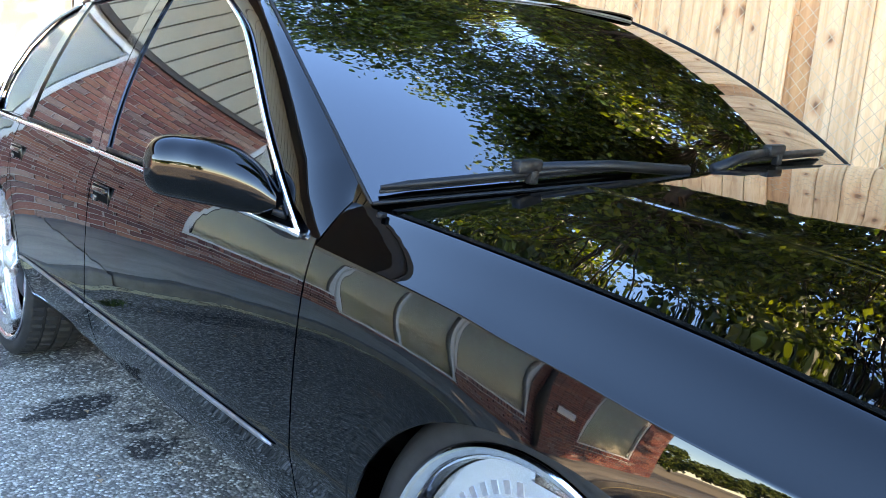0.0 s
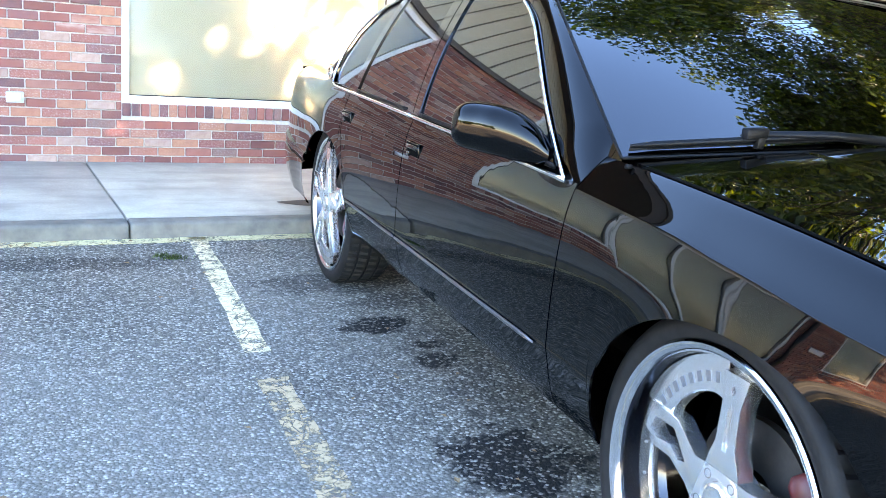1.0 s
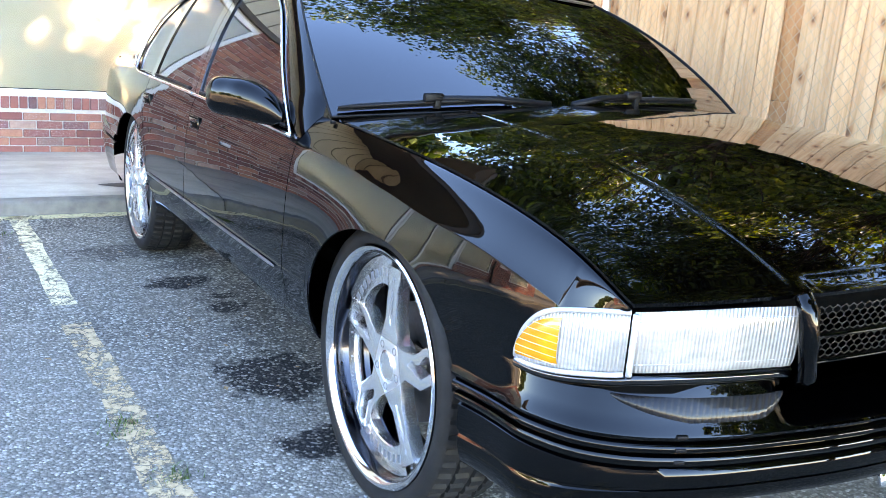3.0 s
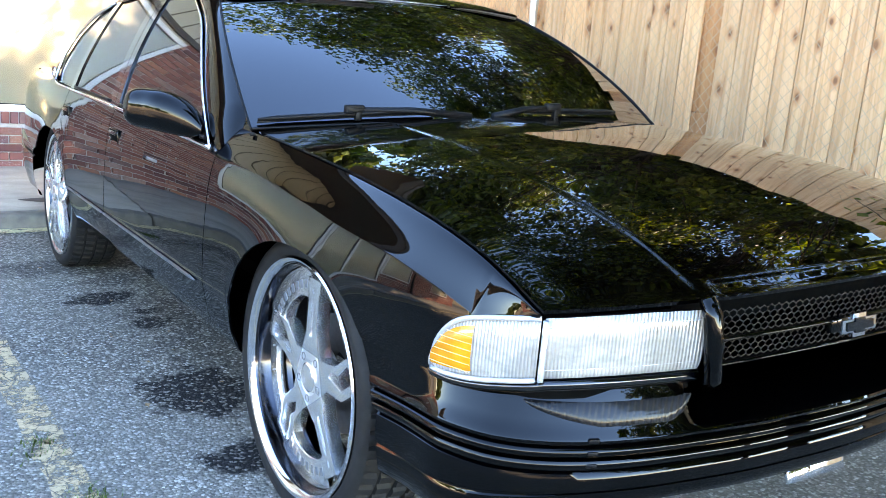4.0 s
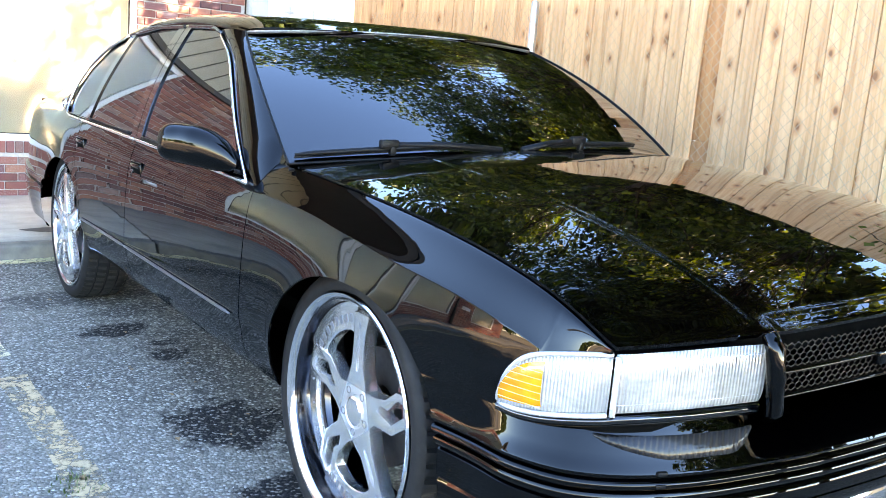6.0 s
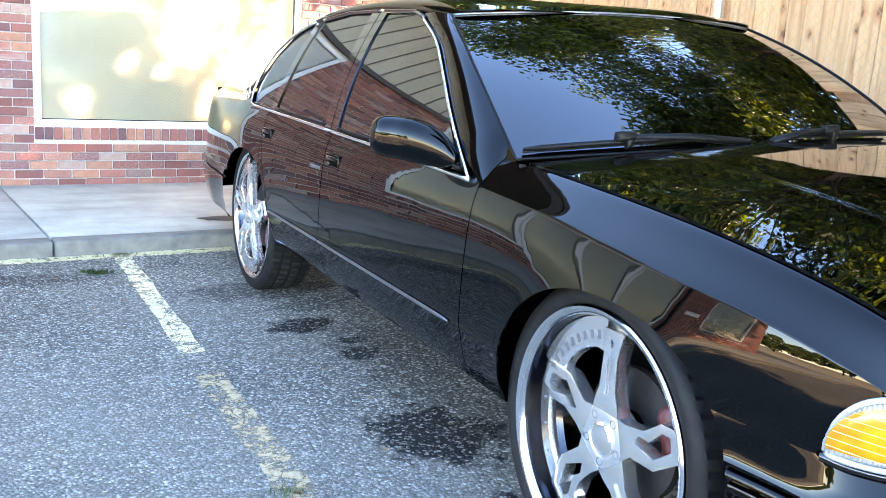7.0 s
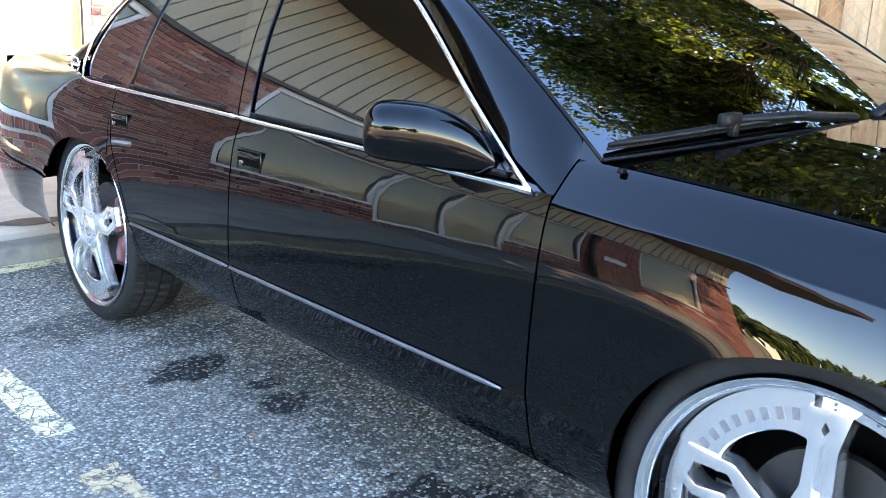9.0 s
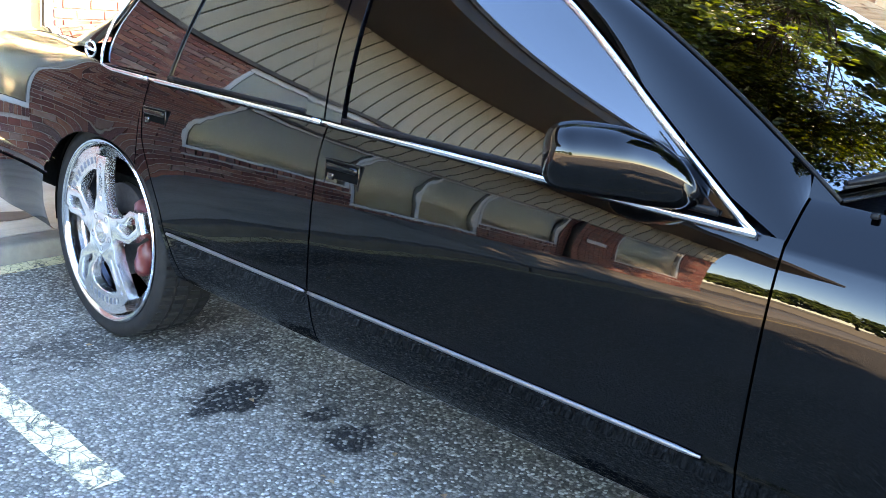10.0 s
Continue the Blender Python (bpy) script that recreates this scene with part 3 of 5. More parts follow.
part("outlet_cover", box("outlet_cover", (0.085, 0.012, 0.052), 0.004, (0, -0.033, 0)), GALV, outlet)


# ---- fences ----
def wooden_fence():
    fence = thing("wooden_fence", "tall raw cedar picket fence with knots", "fence")
    x, w, top = 2.50, 0.14, 2.10
    shapes = []
    rng = random.Random(5)
    for k in range(8):
        bm = bmesh.new()
        h = top if k < 4 else top + 0.02
        bmesh.ops.create_cube(bm, size=1)
        bmesh.ops.scale(bm, vec=(0.018, w - 0.0035 - 0.0005 * (k % 4), h), verts=bm.verts)
        bmesh.ops.translate(bm, vec=(0, 0, h / 2), verts=bm.verts)
        bmesh.ops.bevel(bm, geom=[e for e in bm.edges if abs(e.verts[0].co.z - e.verts[1].co.z) > 0.1], offset=0.0035, segments=1, affect="EDGES")
        # added strip behind each joint that stops light showing between the pickets
        gap_strip = bmesh.ops.create_cube(bm, size=1)["verts"]
        bmesh.ops.scale(bm, vec=(0.004, 0.022, h - 0.01), verts=gap_strip)
        bmesh.ops.translate(bm, vec=(0.0125, w / 2, h / 2), verts=gap_strip)
        me = bpy.data.meshes.new("picket")
        bm.to_mesh(me)
        bm.free()
        me.materials.append(PICKET)
        shapes.append(me)
    y = 0.37 - 0.14 * 22
    while y < 6.0:
        if not (1.65 < y + 0.07 < 1.75):
            ob = part("picket", shapes[rng.randrange(4) + (4 if y > 2.3 else 0)], None, fence, at=pose(x + 0.009 + rng.uniform(-.0035, .0035), y + 0.07, 0.04 + rng.uniform(-.015, .01), rng.uniform(-.04, .04), 0, rng.uniform(-0.5, 0.5)))
        y += w
    for py in (-2.2, 0.20, 1.70, 4.15, 5.95):
        part("post", box("post", (0.09, 0.14 if py == 0.20 else 0.095, 1.86), 0.004, (x + 0.075, py - (0.02 if py == 0.20 else 0), 0.93)), POSTWOOD, fence, "orange-brown treated fence post")
    part("backing_board", box("backing_board", (0.018, 0.20, 1.06), 0.002, (x + 0.034, 1.70, 0.53)), POSTWOOD, fence)
    part("backing_board", box("backing_board", (0.012, 0.20, 1.00), 0.002, (x + 0.034, 1.70, 1.565)), POSTWOOD, fence)
    for z in (0.35, 1.70):
        for a, b in ((-2.25, 0.15), (0.25, 1.65), (1.75, 4.10), (4.20, 5.9)):
            part("rail", box("rail", (0.04, b - a, 0.09), 0.003, (x + 0.042, (a + b) / 2, z)), POSTWOOD, fence)
    return fence


wooden_fence()


def chain_link():
    """Galvanised wire diamonds on a steel post, just in front of the pickets."""
    fence = thing("chain_link_fence", "thin galvanised chain-link fence in front of the pickets", "fence")
    x, z0, z1, y0, y1, step, r = 2.465, 0.05, 1.89, -2.6, 5.7, 0.077, 0.0019
    V, F = [], []

    def wire(a, b, off):
        a, b = np.array(a), np.array(b)
        d = (b - a) / np.linalg.norm(b - a)
        s = np.array([0, -d[2], d[1]])
        u = np.array([1.0, 0, 0])
        n = max(2, int(np.linalg.norm(b - a) / 0.109) + 1)
        i0 = len(V)
        for k in range(n):
            p = a + (b - a) * k / (n - 1)
            p[0] += 0.0028 * (1 if (k + off) % 2 else -1)
            for q in (0, 2.094, 4.189):
                V.append(p + r * (math.cos(q) * u + math.sin(q) * s))
        for k in range(n - 1):
            for q in range(3):
                F.append((i0 + 3 * k + q, i0 + 3 * k + (q + 1) % 3, i0 + 3 * k + 3 + (q + 1) % 3, i0 + 3 * k + 3 + q))

    h = z1 - z0
    y = y0 - h
    i = 0
    while y < y1:
        for sign in (1, -1):
            a, b = (y, z0), (y + h, z1)
            if sign < 0:
                a, b = (y + h, z0), (y, z1)
            # clip to the fence's ends
            (ya, za), (yb, zb) = a, b
            lo, hi = max(y0, min(ya, yb)), min(y1, max(ya, yb))
            if hi - lo > 0.05:
                f = lambda yy: za + (zb - za) * (yy - ya) / (yb - ya)
                wire((x, lo, f(lo)), (x, hi, f(hi)), i)
        y += step
        i += 1
    tagged(part("wire_mesh", mesh_of("wire_mesh", V, F), WIRE, fence), kind="stuff")
    for py, pr in ((3.28, 0.03), (-1.9, 0.024)):
        part("steel_post", lathe("steel_post", [(0, 0.001), (0, pr), (1.92, pr), (1.935, pr * 0.8), (1.945, 0.001)], 20), GALV, fence, "bright galvanised steel post", at=pose(x - 0.05, py, 0, 0, -90, 0))
    return fence


chain_link()


# ---- trees ----
def tree(x, y, h, centre, radii, count, seed, label, leaf_size=0.11, material=None, name="tree"):
    """A tapered trunk with limbs, and a crown of many small leaves set in clumps."""
    rng = np.random.default_rng(seed)
    top = thing(name, label, "tree", pose(x, y, 0))
    c, R = np.array(centre) - (x, y, 0), np.array(radii)
    fork = np.array([0.1, 0.1, h * 0.42])
    part("trunk", tube("trunk", [(0, 0, -0.1), (0.02, 0.03, h * 0.15), fork * (1, 1, 0.7), fork, fork * 0.3 + c * 0.7], [0.24, 0.19, 0.16, 0.14, 0.05], 12), BARK, top)
    limbs, clumps = [], []
    for k in range(int(14 + count / 1400)):
        d = rng.normal(size=3)
        d /= np.linalg.norm(d)
        tip = c + d * R * rng.uniform(0.45, 0.92)
        mid = fork * 0.5 + tip * 0.5 + rng.normal(size=3) * 0.25 + (0, 0, 0.3)
        base = fork + (c - fork) * 0.7 * rng.uniform(0, 1)
        limbs.append(tube("limb", [base, (mid + base) / 2 + rng.normal(size=3) * 0.12, tip], [0.03, 0.016, 0.005], 5))
        clumps.append((tip, rng.uniform(0.5, 1.25)))
        for _ in range(5):
            e = rng.normal(size=3)
            t2 = tip + e / np.linalg.norm(e) * R * 0.30 * rng.uniform(0.4, 1)
            limbs.append(tube("limb", [mid * 0.35 + tip * 0.65, t2], [0.009, 0.003], 4))
            clumps.append((t2, rng.uniform(0.35, 0.9)))
    part("limbs", joined("limbs", limbs), BARK, top)
    n = count
    which = rng.integers(0, len(clumps), n)
    cc, rr = np.array([q[0] for q in clumps])[which], np.array([q[1] for q in clumps])[which]
    d = rng.normal(size=(n, 3))
    d /= np.linalg.norm(d, axis=1)[:, None]
    P = cc + d * (rr * rng.uniform(0, 1, n) ** 0.45)[:, None] * (1, 1, 0.7)
    a = rng.normal(size=(n, 3)) + (0, 0, -0.5)
    a /= np.linalg.norm(a, axis=1)[:, None]
    nn = np.cross(a, rng.normal(size=(n, 3)))
    nn /= np.linalg.norm(nn, axis=1)[:, None]
    b = np.cross(nn, a)
    s = leaf_size * rng.uniform(0.6, 1.35, n)[:, None]
    quad = [P, P + a * s * 0.5 + b * s * 0.36 + nn * s * 0.08, P + a * s * 1.1, P + a * s * 0.5 - b * s * 0.36 + nn * s * 0.08]
    V = np.stack(quad, 1).reshape(-1, 3)
    F = np.arange(4 * n).reshape(n, 4)
    me = bpy.data.meshes.new("crown")
    me.from_pydata(V.tolist(), [], F.tolist())
    part("crown", me, material or LEAF, top)
    return top


tree(6.2, 5.0, 8.5, (5.3, 5.4, 6.0), (4.4, 4.8, 3.4), 60000, 1, "broad leafy tree standing behind the wooden fence", 0.11)
tree(6.0, -5.0, 8.0, (4.9, -5.3, 5.0), (4.6, 4.4, 3.1), 80000, 2, "spreading leafy tree shading the car park from behind the fence", 0.145)
# added out of view so its crown keeps sun off the ground ahead
tree(7.0, -12.5, 8.0, (6.0, -11.2, 5.0), (4.8, 4.4, 3.2), 34000, 7, "unseen leafy tree added to shade the front of the car park", 0.22)
# crown placed unseen in the sun's path to keep the upper wall in shade
tree(5.8, -7.5, 12.0, (2.6, -4.6, 9.1), (4.9, 2.2, 2.4), 36000, 12, "tall unseen tree added behind the fence to shade the building", 0.26)
tree(6.0, 17.0, 8.0, (5.5, 16.0, 5.2), (4.5, 3.5, 4.2), 20000, 3, "leafy tree rising behind the low brick building", 0.26)
tree(9.5, 10.5, 9.0, (8.8, 10.0, 5.0), (4.5, 5.0, 4.6), 24000, 4, "dense leafy tree behind the fence corner", 0.24)
tree(8.4, 3.6, 9.0, (5.5, 0.9, 8.2), (3.0, 3.4, 1.9), 52000, 9, "leafy tree reaching over the fence towards the car", 0.11)
tree(10.5, 2.0, 9.0, (9.8, 2.0, 4.4), (3.5, 5.5, 4.2), 24000, 5, "dense leafy tree in the yard beyond the fence", 0.24)
for k, (tx, ty) in enumerate(((-58, 4), (-62, 16), (-55, 27), (-60, -9), (-57, -22), (-52, 38))):
    tree(tx, ty, 6, (tx, ty, 3.2), (8.0, 8.0, 2.4), 7000, 20 + k, "distant leafy tree at the edge of the dry lot", 0.6, FARLEAF)


def vine():
    rng = np.random.default_rng(11)
    top = thing("vine", "yellow-green leafy vine hanging over the fence", "vine", pose(2.55, -0.75, 1.4))
    P, stems = [], []
    for k in range(26):
        a = np.array([rng.uniform(0.0, 0.15), rng.uniform(-1.5, 0.75), 0.5])
        pts = [a, a + (-0.12, rng.uniform(-.15, .15), 0.12), a + (-0.25 + rng.uniform(-.12, .08), rng.uniform(-.4, .4), rng.uniform(-0.7, 0.35))]
        stems.append(tube("stem", pts, [0.008, 0.006, 0.003], 5))
        for t in rng.uniform(0, 1, 26):
            q = pts[0] * (1 - t) ** 2 + 2 * t * (1 - t) * pts[1] + t * t * pts[2]
            P.append(q + rng.normal(size=3) * 0.07)
    part("stems", joined("stems", stems), BARK, top)
    P = np.array(P)
    n = len(P)
    a = rng.normal(size=(n, 3)); a /= np.linalg.norm(a, axis=1)[:, None]
    nn = np.cross(a, rng.normal(size=(n, 3))); nn /= np.linalg.norm(nn, axis=1)[:, None]
    b = np.cross(nn, a)
    s = rng.uniform(0.05, 0.11, n)[:, None]
    V = np.stack([P, P + a * s * .4 + b * s * .5, P + a * s, P + a * s * .4 - b * s * .5], 1).reshape(-1, 3)
    me = bpy.data.meshes.new("leaves")
    me.from_pydata(V.tolist(), [], np.arange(4 * n).reshape(n, 4).tolist())
    part("leaves", me, VINE, top)


vine()

# ---- the car: front axle at y = 0, tail towards +y, near side at -x ----
AXLE, HUB = 2.944, 0.385
half_width = eased(pchip([-0.88, -0.80, -0.72, -0.66, -0.47, -0.2, 0.3, 1.5, 2.9, 3.4, 3.8, 4.1, 4.3, 4.40], [0.876, 0.906, 0.927, 0.940, 0.964, 0.979, 0.985, 0.985, 0.984, 0.970, 0.935, 0.888, 0.83, 0.76]), 0.05)
tuck = eased(pchip([0.27, 0.33, 0.36, 0.42, 0.49, 0.52, 0.62, 0.72, 0.80, 0.86, 0.90, 0.945, 1.0], [0.12, 0.075, 0.048, 0.024, 0.008, 0.001, 0.0, 0.003, 0.009, 0.018, 0.029, 0.047, 0.07]), 0.012)
fender_tuck = eased(pchip([0.27, 0.33, 0.36, 0.42, 0.49, 0.52, 0.62, 0.70, 0.755, 0.78, 0.81, 0.86, 0.90, 0.945, 1.0], [0.12, 0.075, 0.048, 0.024, 0.008, 0.001, 0.0, 0.0015, 0.0058, 0.0090, 0.0143, 0.0268, 0.0405, 0.061, 0.091]), 0.014)
hood_rise = eased(pchip([0, 0.02, 0.1, 0.2, 0.4, 0.7, 1.0, 1.32, 1.5], [0.806, 0.818, 0.849, 0.880, 0.917, 0.950, 0.970, 0.985, 0.990]), 0.035)
hood_front = eased(pchip([0, 0.2, 0.4, 0.53, 0.70, 0.80, 0.868], [-0.99, -0.987, -0.978, -0.966, -0.935, -0.908, -0.88]), 0.03)
hood_back = pchip([0, 0.3, 0.6, 0.87], [0.30, 0.315, 0.36, 0.45])
GAP = 0.868


def gap_height(y):
    return hood_rise(np.asarray(y) + 0.88)


BOW = 2.3


def arch(y, yc, zc, a, b):
    """Height of a wheel arch's edge at y, or -1 outside it."""
    t = np.abs((np.asarray(y) - yc) / a)
    return np.where(t < 1, zc + b * np.clip(1 - t ** BOW, 0, 1) ** (1 / BOW), -1.0)


def arch_reach(z, zc, a, b):
    """How far a wheel arch's edge lies from its middle at a height."""
    return a * (1 - min(1.0, max(0.0, (z - zc) / b)) ** BOW) ** (1 / BOW)


F_ARCH = (-0.065, 0.375, 0.43, 0.39)
R_ARCH = (AXLE - 0.058, 0.36, 0.427, 0.385)


def columns(y0, y1, step, hole=None):
    ys = list(np.linspace(y0, y1, max(2, int((y1 - y0) / step))))
    if hole:
        yc, _, a, _ = hole
        ys = [y for y in ys if abs(y - yc) > a + 0.004] + [yc + a * math.sin(t) for t in np.linspace(-math.pi / 2, math.pi / 2, 41)] + [yc - a - 0.003, yc + a + 0.003]
        ys = sorted(y for y in ys if y0 - 1e-9 <= y <= y1 + 1e-9)
    return np.array(ys)


def flare(y, z):
    """How far the side swells towards the edges of the wheel arches."""
    out = 0.0
    for (yc, zc, a, b), size in ((F_ARCH, 0.0055), (R_ARCH, 0.005)):
        up = np.clip((np.asarray(z, float) - zc) / b, 0, None)
        e = np.clip(np.sqrt(((y - yc) / a) ** 2 + up ** 2) - 1, 0, None)
        out = out + size * np.exp(-e / 0.15)
    return out


def side_x(y, z):
    k = smooth((0.58 - y) / 0.75)
    return half_width(y) - tuck(z) * (1 - k) - fender_tuck(z) * k + flare(y, z) - 0.0015


def shoulder(y, zs, xg, zg, rise, n, slope=None):
    """The soft roll from the side at height zs over to a gap on top, as (half width, height)."""
    xs = float(side_x(y, zs))
    slope_given = slope
    if slope is None:
        slope = float(side_x(y, zs - 0.004) - side_x(y, zs)) / 0.004
    a, d = np.array([xs, zs]), np.array([xg, zg])
    ta, td = np.array([-slope, 1.0]), np.array([-1.0, rise])
    hold = 0.55 if slope_given is None else 0.40
    b = a + ta / np.linalg.norm(ta) * hold * (zg - zs)
    c = d - td / np.linalg.norm(td) * hold * (xs - xg)
    t = np.linspace(0, 1, n)[:, None]
    return (1 - t) ** 3 * a + 3 * t * (1 - t) ** 2 * b + 3 * t * t * (1 - t) * c + t ** 3 * d


# the fender's character line, and how steeply the shoulder leaves it
CREASE = pchip([-0.9, -0.76, -0.66, -0.47, -0.21, -0.09, 0.04, 0.16, 0.33, 0.567], [0.725, 0.768, 0.798, 0.833, 0.856, 0.869, 0.880, 0.893, 0.903, 0.913])
crease_slope = pchip([-0.9, -0.76, -0.6, -0.3, 0.0, 0.2, 0.4, 0.567], [0.16, 0.40, 0.62, 0.86, 0.94, 0.98, 1.00, 0.98])
crown_rise = pchip([-0.9, -0.6, -0.2, 0.1, 0.567], [0.42, 0.44, 0.50, 0.60, 0.64])


def shoulder_row(y, z0, zs, xg, zg, rise, n_side, n_top, slope=None):
    """One row of points up the side from z0 and over the shoulder."""
    roll = shoulder(y, zs, xg, zg, rise, 160, slope)
    if z0 > zs - 0.004:
        cut = roll[roll[:, 1] > z0 + 1e-5]
        k = len(roll) - len(cut)
        f = (z0 - roll[k - 1, 1]) / max(1e-6, roll[k, 1] - roll[k - 1, 1]) if 0 < k < len(roll) else 0.0
        first = roll[k - 1] + (roll[k] - roll[k - 1]) * f if 0 < k < len(roll) else roll[0]
        line = np.vstack([first[None], cut])
    else:
        zz = np.linspace(z0, zs, n_side, endpoint=False)
        side = np.stack([side_x(y, zz), zz], 1)
        pick = roll[np.linspace(0, 159, n_top).round().astype(int)]
        return [(-x, y, z) for x, z in np.vstack([side, pick])]
    u = np.linspace(0, len(line) - 1, n_side + n_top)
    i = np.arange(len(line))
    return [(-float(np.interp(k, i, line[:, 0])), y, float(np.interp(k, i, line[:, 1]))) for k in u]


def shoulder_panel(name, ys, low, gap_x, gap_z, start, slope, n_side=40, n_top=24):
    """A panel that climbs the side, rolls over a soft shoulder and ends at a gap on top."""
    P = []
    for y in ys:
        zg, xg = float(gap_z(y)), float(gap_x(y))
        P.append(shoulder_row(y, min(float(low(y)), zg - 0.004), float(start(y)), xg, zg, float(crown_rise(y)), n_side, n_top, float(slope(y))))
    return lattice(name, np.array(P), flip=False, thick=-0.006)


car = thing("car", "glossy black four-door sedan on big polished alloy wheels, parked on asphalt", "car")


def both(name, me, material, parent_near, parent_far=None, label=""):
    """A part on the near side and its twin on the far side."""
    a = part(name, me, material, parent_near, label)
    b = part(name, mirrored(me), material, parent_far or parent_near, label)
    return a, b


# hood with two soft creases and a raised middle
def hood_z(x, y):
    d = y - hood_front(np.abs(x))
    z = hood_rise(d) + (0.010 + 0.045 * smooth(d / 0.9)) * (1 - (x / GAP) ** 2)
    z = z + 0.004 * smooth((0.540 - 0.03 * d - np.abs(x)) / 0.020) * smooth(d / 0.05) * (1 - 0.5 * smooth(d / 1.3))
    return z - 0.0025 * smooth((0.050 - d) / 0.010) * smooth((0.50 - np.abs(x)) / 0.03)


xs = np.concatenate([np.linspace(-GAP + 0.001, GAP - 0.001, 341)])
fs = np.concatenate([np.linspace(0, 0.10, 26)[:-1], np.linspace(0.10, 1, 80)])
P = [[(x, y, float(hood_z(x, y))) for y in (hood_front(abs(x)) + (hood_back(abs(x)) - hood_front(abs(x))) * fs)] for x in xs]
part("hood", lattice("hood", np.array(P), thick=-0.008), PAINT, car)

# fenders
lamp_top = pchip([-0.885, -0.853, -0.812, -0.771, -0.728, -0.684, -0.662, -0.645], [0.806, 0.801, 0.794, 0.784, 0.771, 0.742, 0.70, 0.642])


def fender_low(y):
    if y < -0.645:
        return lamp_top(y)
    e = float(arch(y, *F_ARCH))
    if y < F_ARCH[0]:
        return max(e, 0.638)
    return max(e, 0.35) if e > 0 else 0.345


ys = columns(-0.878, 0.567, 0.012, F_ARCH)
fender_near, fender_far = both("front_fender", shoulder_panel("front_fender", ys, fender_low, lambda y: GAP + 0.003, gap_height, CREASE, crease_slope, 60, 60), PAINT, car)

# doors
SPLIT_A, SPLIT_B = 0.572, 1.765
belt = pchip([0.55, 1.8, 2.6, 3.0], [0.925, 0.945, 0.953, 0.96])


def door_sheet(name, y0, y1, lows, back=None):
    P = []
    n = max(8, int((y1 - y0) / 0.03))
    for t in np.linspace(0, 1, n):
        row = []
        for f in np.linspace(0, 1, 40):
            z = lows + (float(belt(y0 + (y1 - y0) * t)) - lows) * f
            b = back(z) if back else y1
            y = y0 + (b - y0) * t
            row.append((-side_x(y, z), y, z))
        P.append(row)
    return lattice(name, np.array(P), thick=-0.006)


rear_cut = pchip([0.345, 0.40, 0.56, 0.68, 0.78, 0.86, 0.955], [2.405, 2.425, 2.475, 2.545, 2.60, 2.615, 2.625])
front_near, front_far = both("front_door", door_sheet("front_door", SPLIT_A, SPLIT_B - 0.003, 0.345), PAINT, car)
rear_near, rear_far = both("rear_door", door_sheet("rear_door", SPLIT_B + 0.003, 2.62, 0.345, rear_cut), PAINT, car)

# quarter panels
q_x = pchip([2.55, 2.80, 2.95, 3.10, 3.30, 3.5, 4.40], [0.944, 0.940, 0.925, 0.89, 0.80, 0.74, 0.70])
q_z = pchip([2.55, 2.80, 2.95, 3.10, 3.40, 3.9, 4.2, 4.40], [0.953, 0.958, 0.972, 0.990, 1.005, 1.0, 0.985, 0.96])


def quarter_low(y):
    e = float(arch(y, *R_ARCH))
    if y > R_ARCH[0]:
        return max(e, 0.585)
    return max(e, 0.345)


def quarter():
    def row_at(y):
        zg, xg = float(q_z(y)), float(q_x(y))
        d = 0.012 + 0.085 * float(smooth((y - 2.75) / 0.5))
        return shoulder_row(y, quarter_low(y), zg - d, xg, zg, 0.1, 30, 18)
    main = lattice("quarter_panel", np.array([row_at(y) for y in columns(2.63, 4.40, 0.03, R_ARCH)]), thick=-0.006)
    yc, zc, a, b = R_ARCH
    P = []
    for z in np.linspace(0.348, 0.953, 44):
        y0 = float(rear_cut(z)) + 0.006
        y1 = min(2.63, yc - arch_reach(z, zc, a, b)) if z < 0.66 else 2.63
        P.append([(-side_x(y, z), y, z) for y in np.linspace(y0, max(y1, y0 + 0.012), 7)])
    return joined("quarter_panel", [main, lattice("quarter_panel", np.array(P), flip=True, thick=-0.006)])


quarter_near, quarter_far = both("quarter_panel", quarter(), PAINT, car)

# trunk lid and tail panel
P = [[(x * float(q_x(y)), y, float(q_z(y)) + 0.025 * (1 - x * x)) for x in np.linspace(-0.985, 0.985, 31)] for y in np.linspace(3.30, 4.40, 24)]
part("trunk_lid", lattice("trunk_lid", np.array(P), flip=True, thick=0.006), PAINT, car)
P = [[(x * 0.745, 4.41 + 0.03 * (1 - x * x), z) for z in np.linspace(0.55, 0.958, 8)] for x in np.linspace(-1, 1, 25)]
part("tail_panel", lattice("tail_panel", np.array(P), thick=0.004), PAINT, car)

def sweep(name, plan, prof, flip=False, thick=0.0, side=1):
    """A strip with a profile of (outward, height) swept along a plan curve of (x, y)."""
    plan = np.asarray(plan, float)
    t = np.gradient(plan, axis=0)
    t /= np.linalg.norm(t, axis=1)[:, None]
    nrm = np.stack([t[:, 1], -t[:, 0]], 1) * side
    P = [[(p[0] + o * q[0], p[1] + o * q[1], z) for o, z in prof] for p, q in zip(plan, nrm)]
    return lattice(name, np.array(P), flip=flip, thick=thick)


def rounded(points, n=90):
    """A smooth even curve through plan points."""
    p = np.asarray(points, float)
    s = np.r_[0, np.cumsum(np.hypot(*np.diff(p, axis=0).T))]
    u = np.linspace(0, s[-1], n)
    fx, fy = pchip(s, p[:, 0]), pchip(s, p[:, 1])
    return np.stack([fx(u), fy(u)], 1)


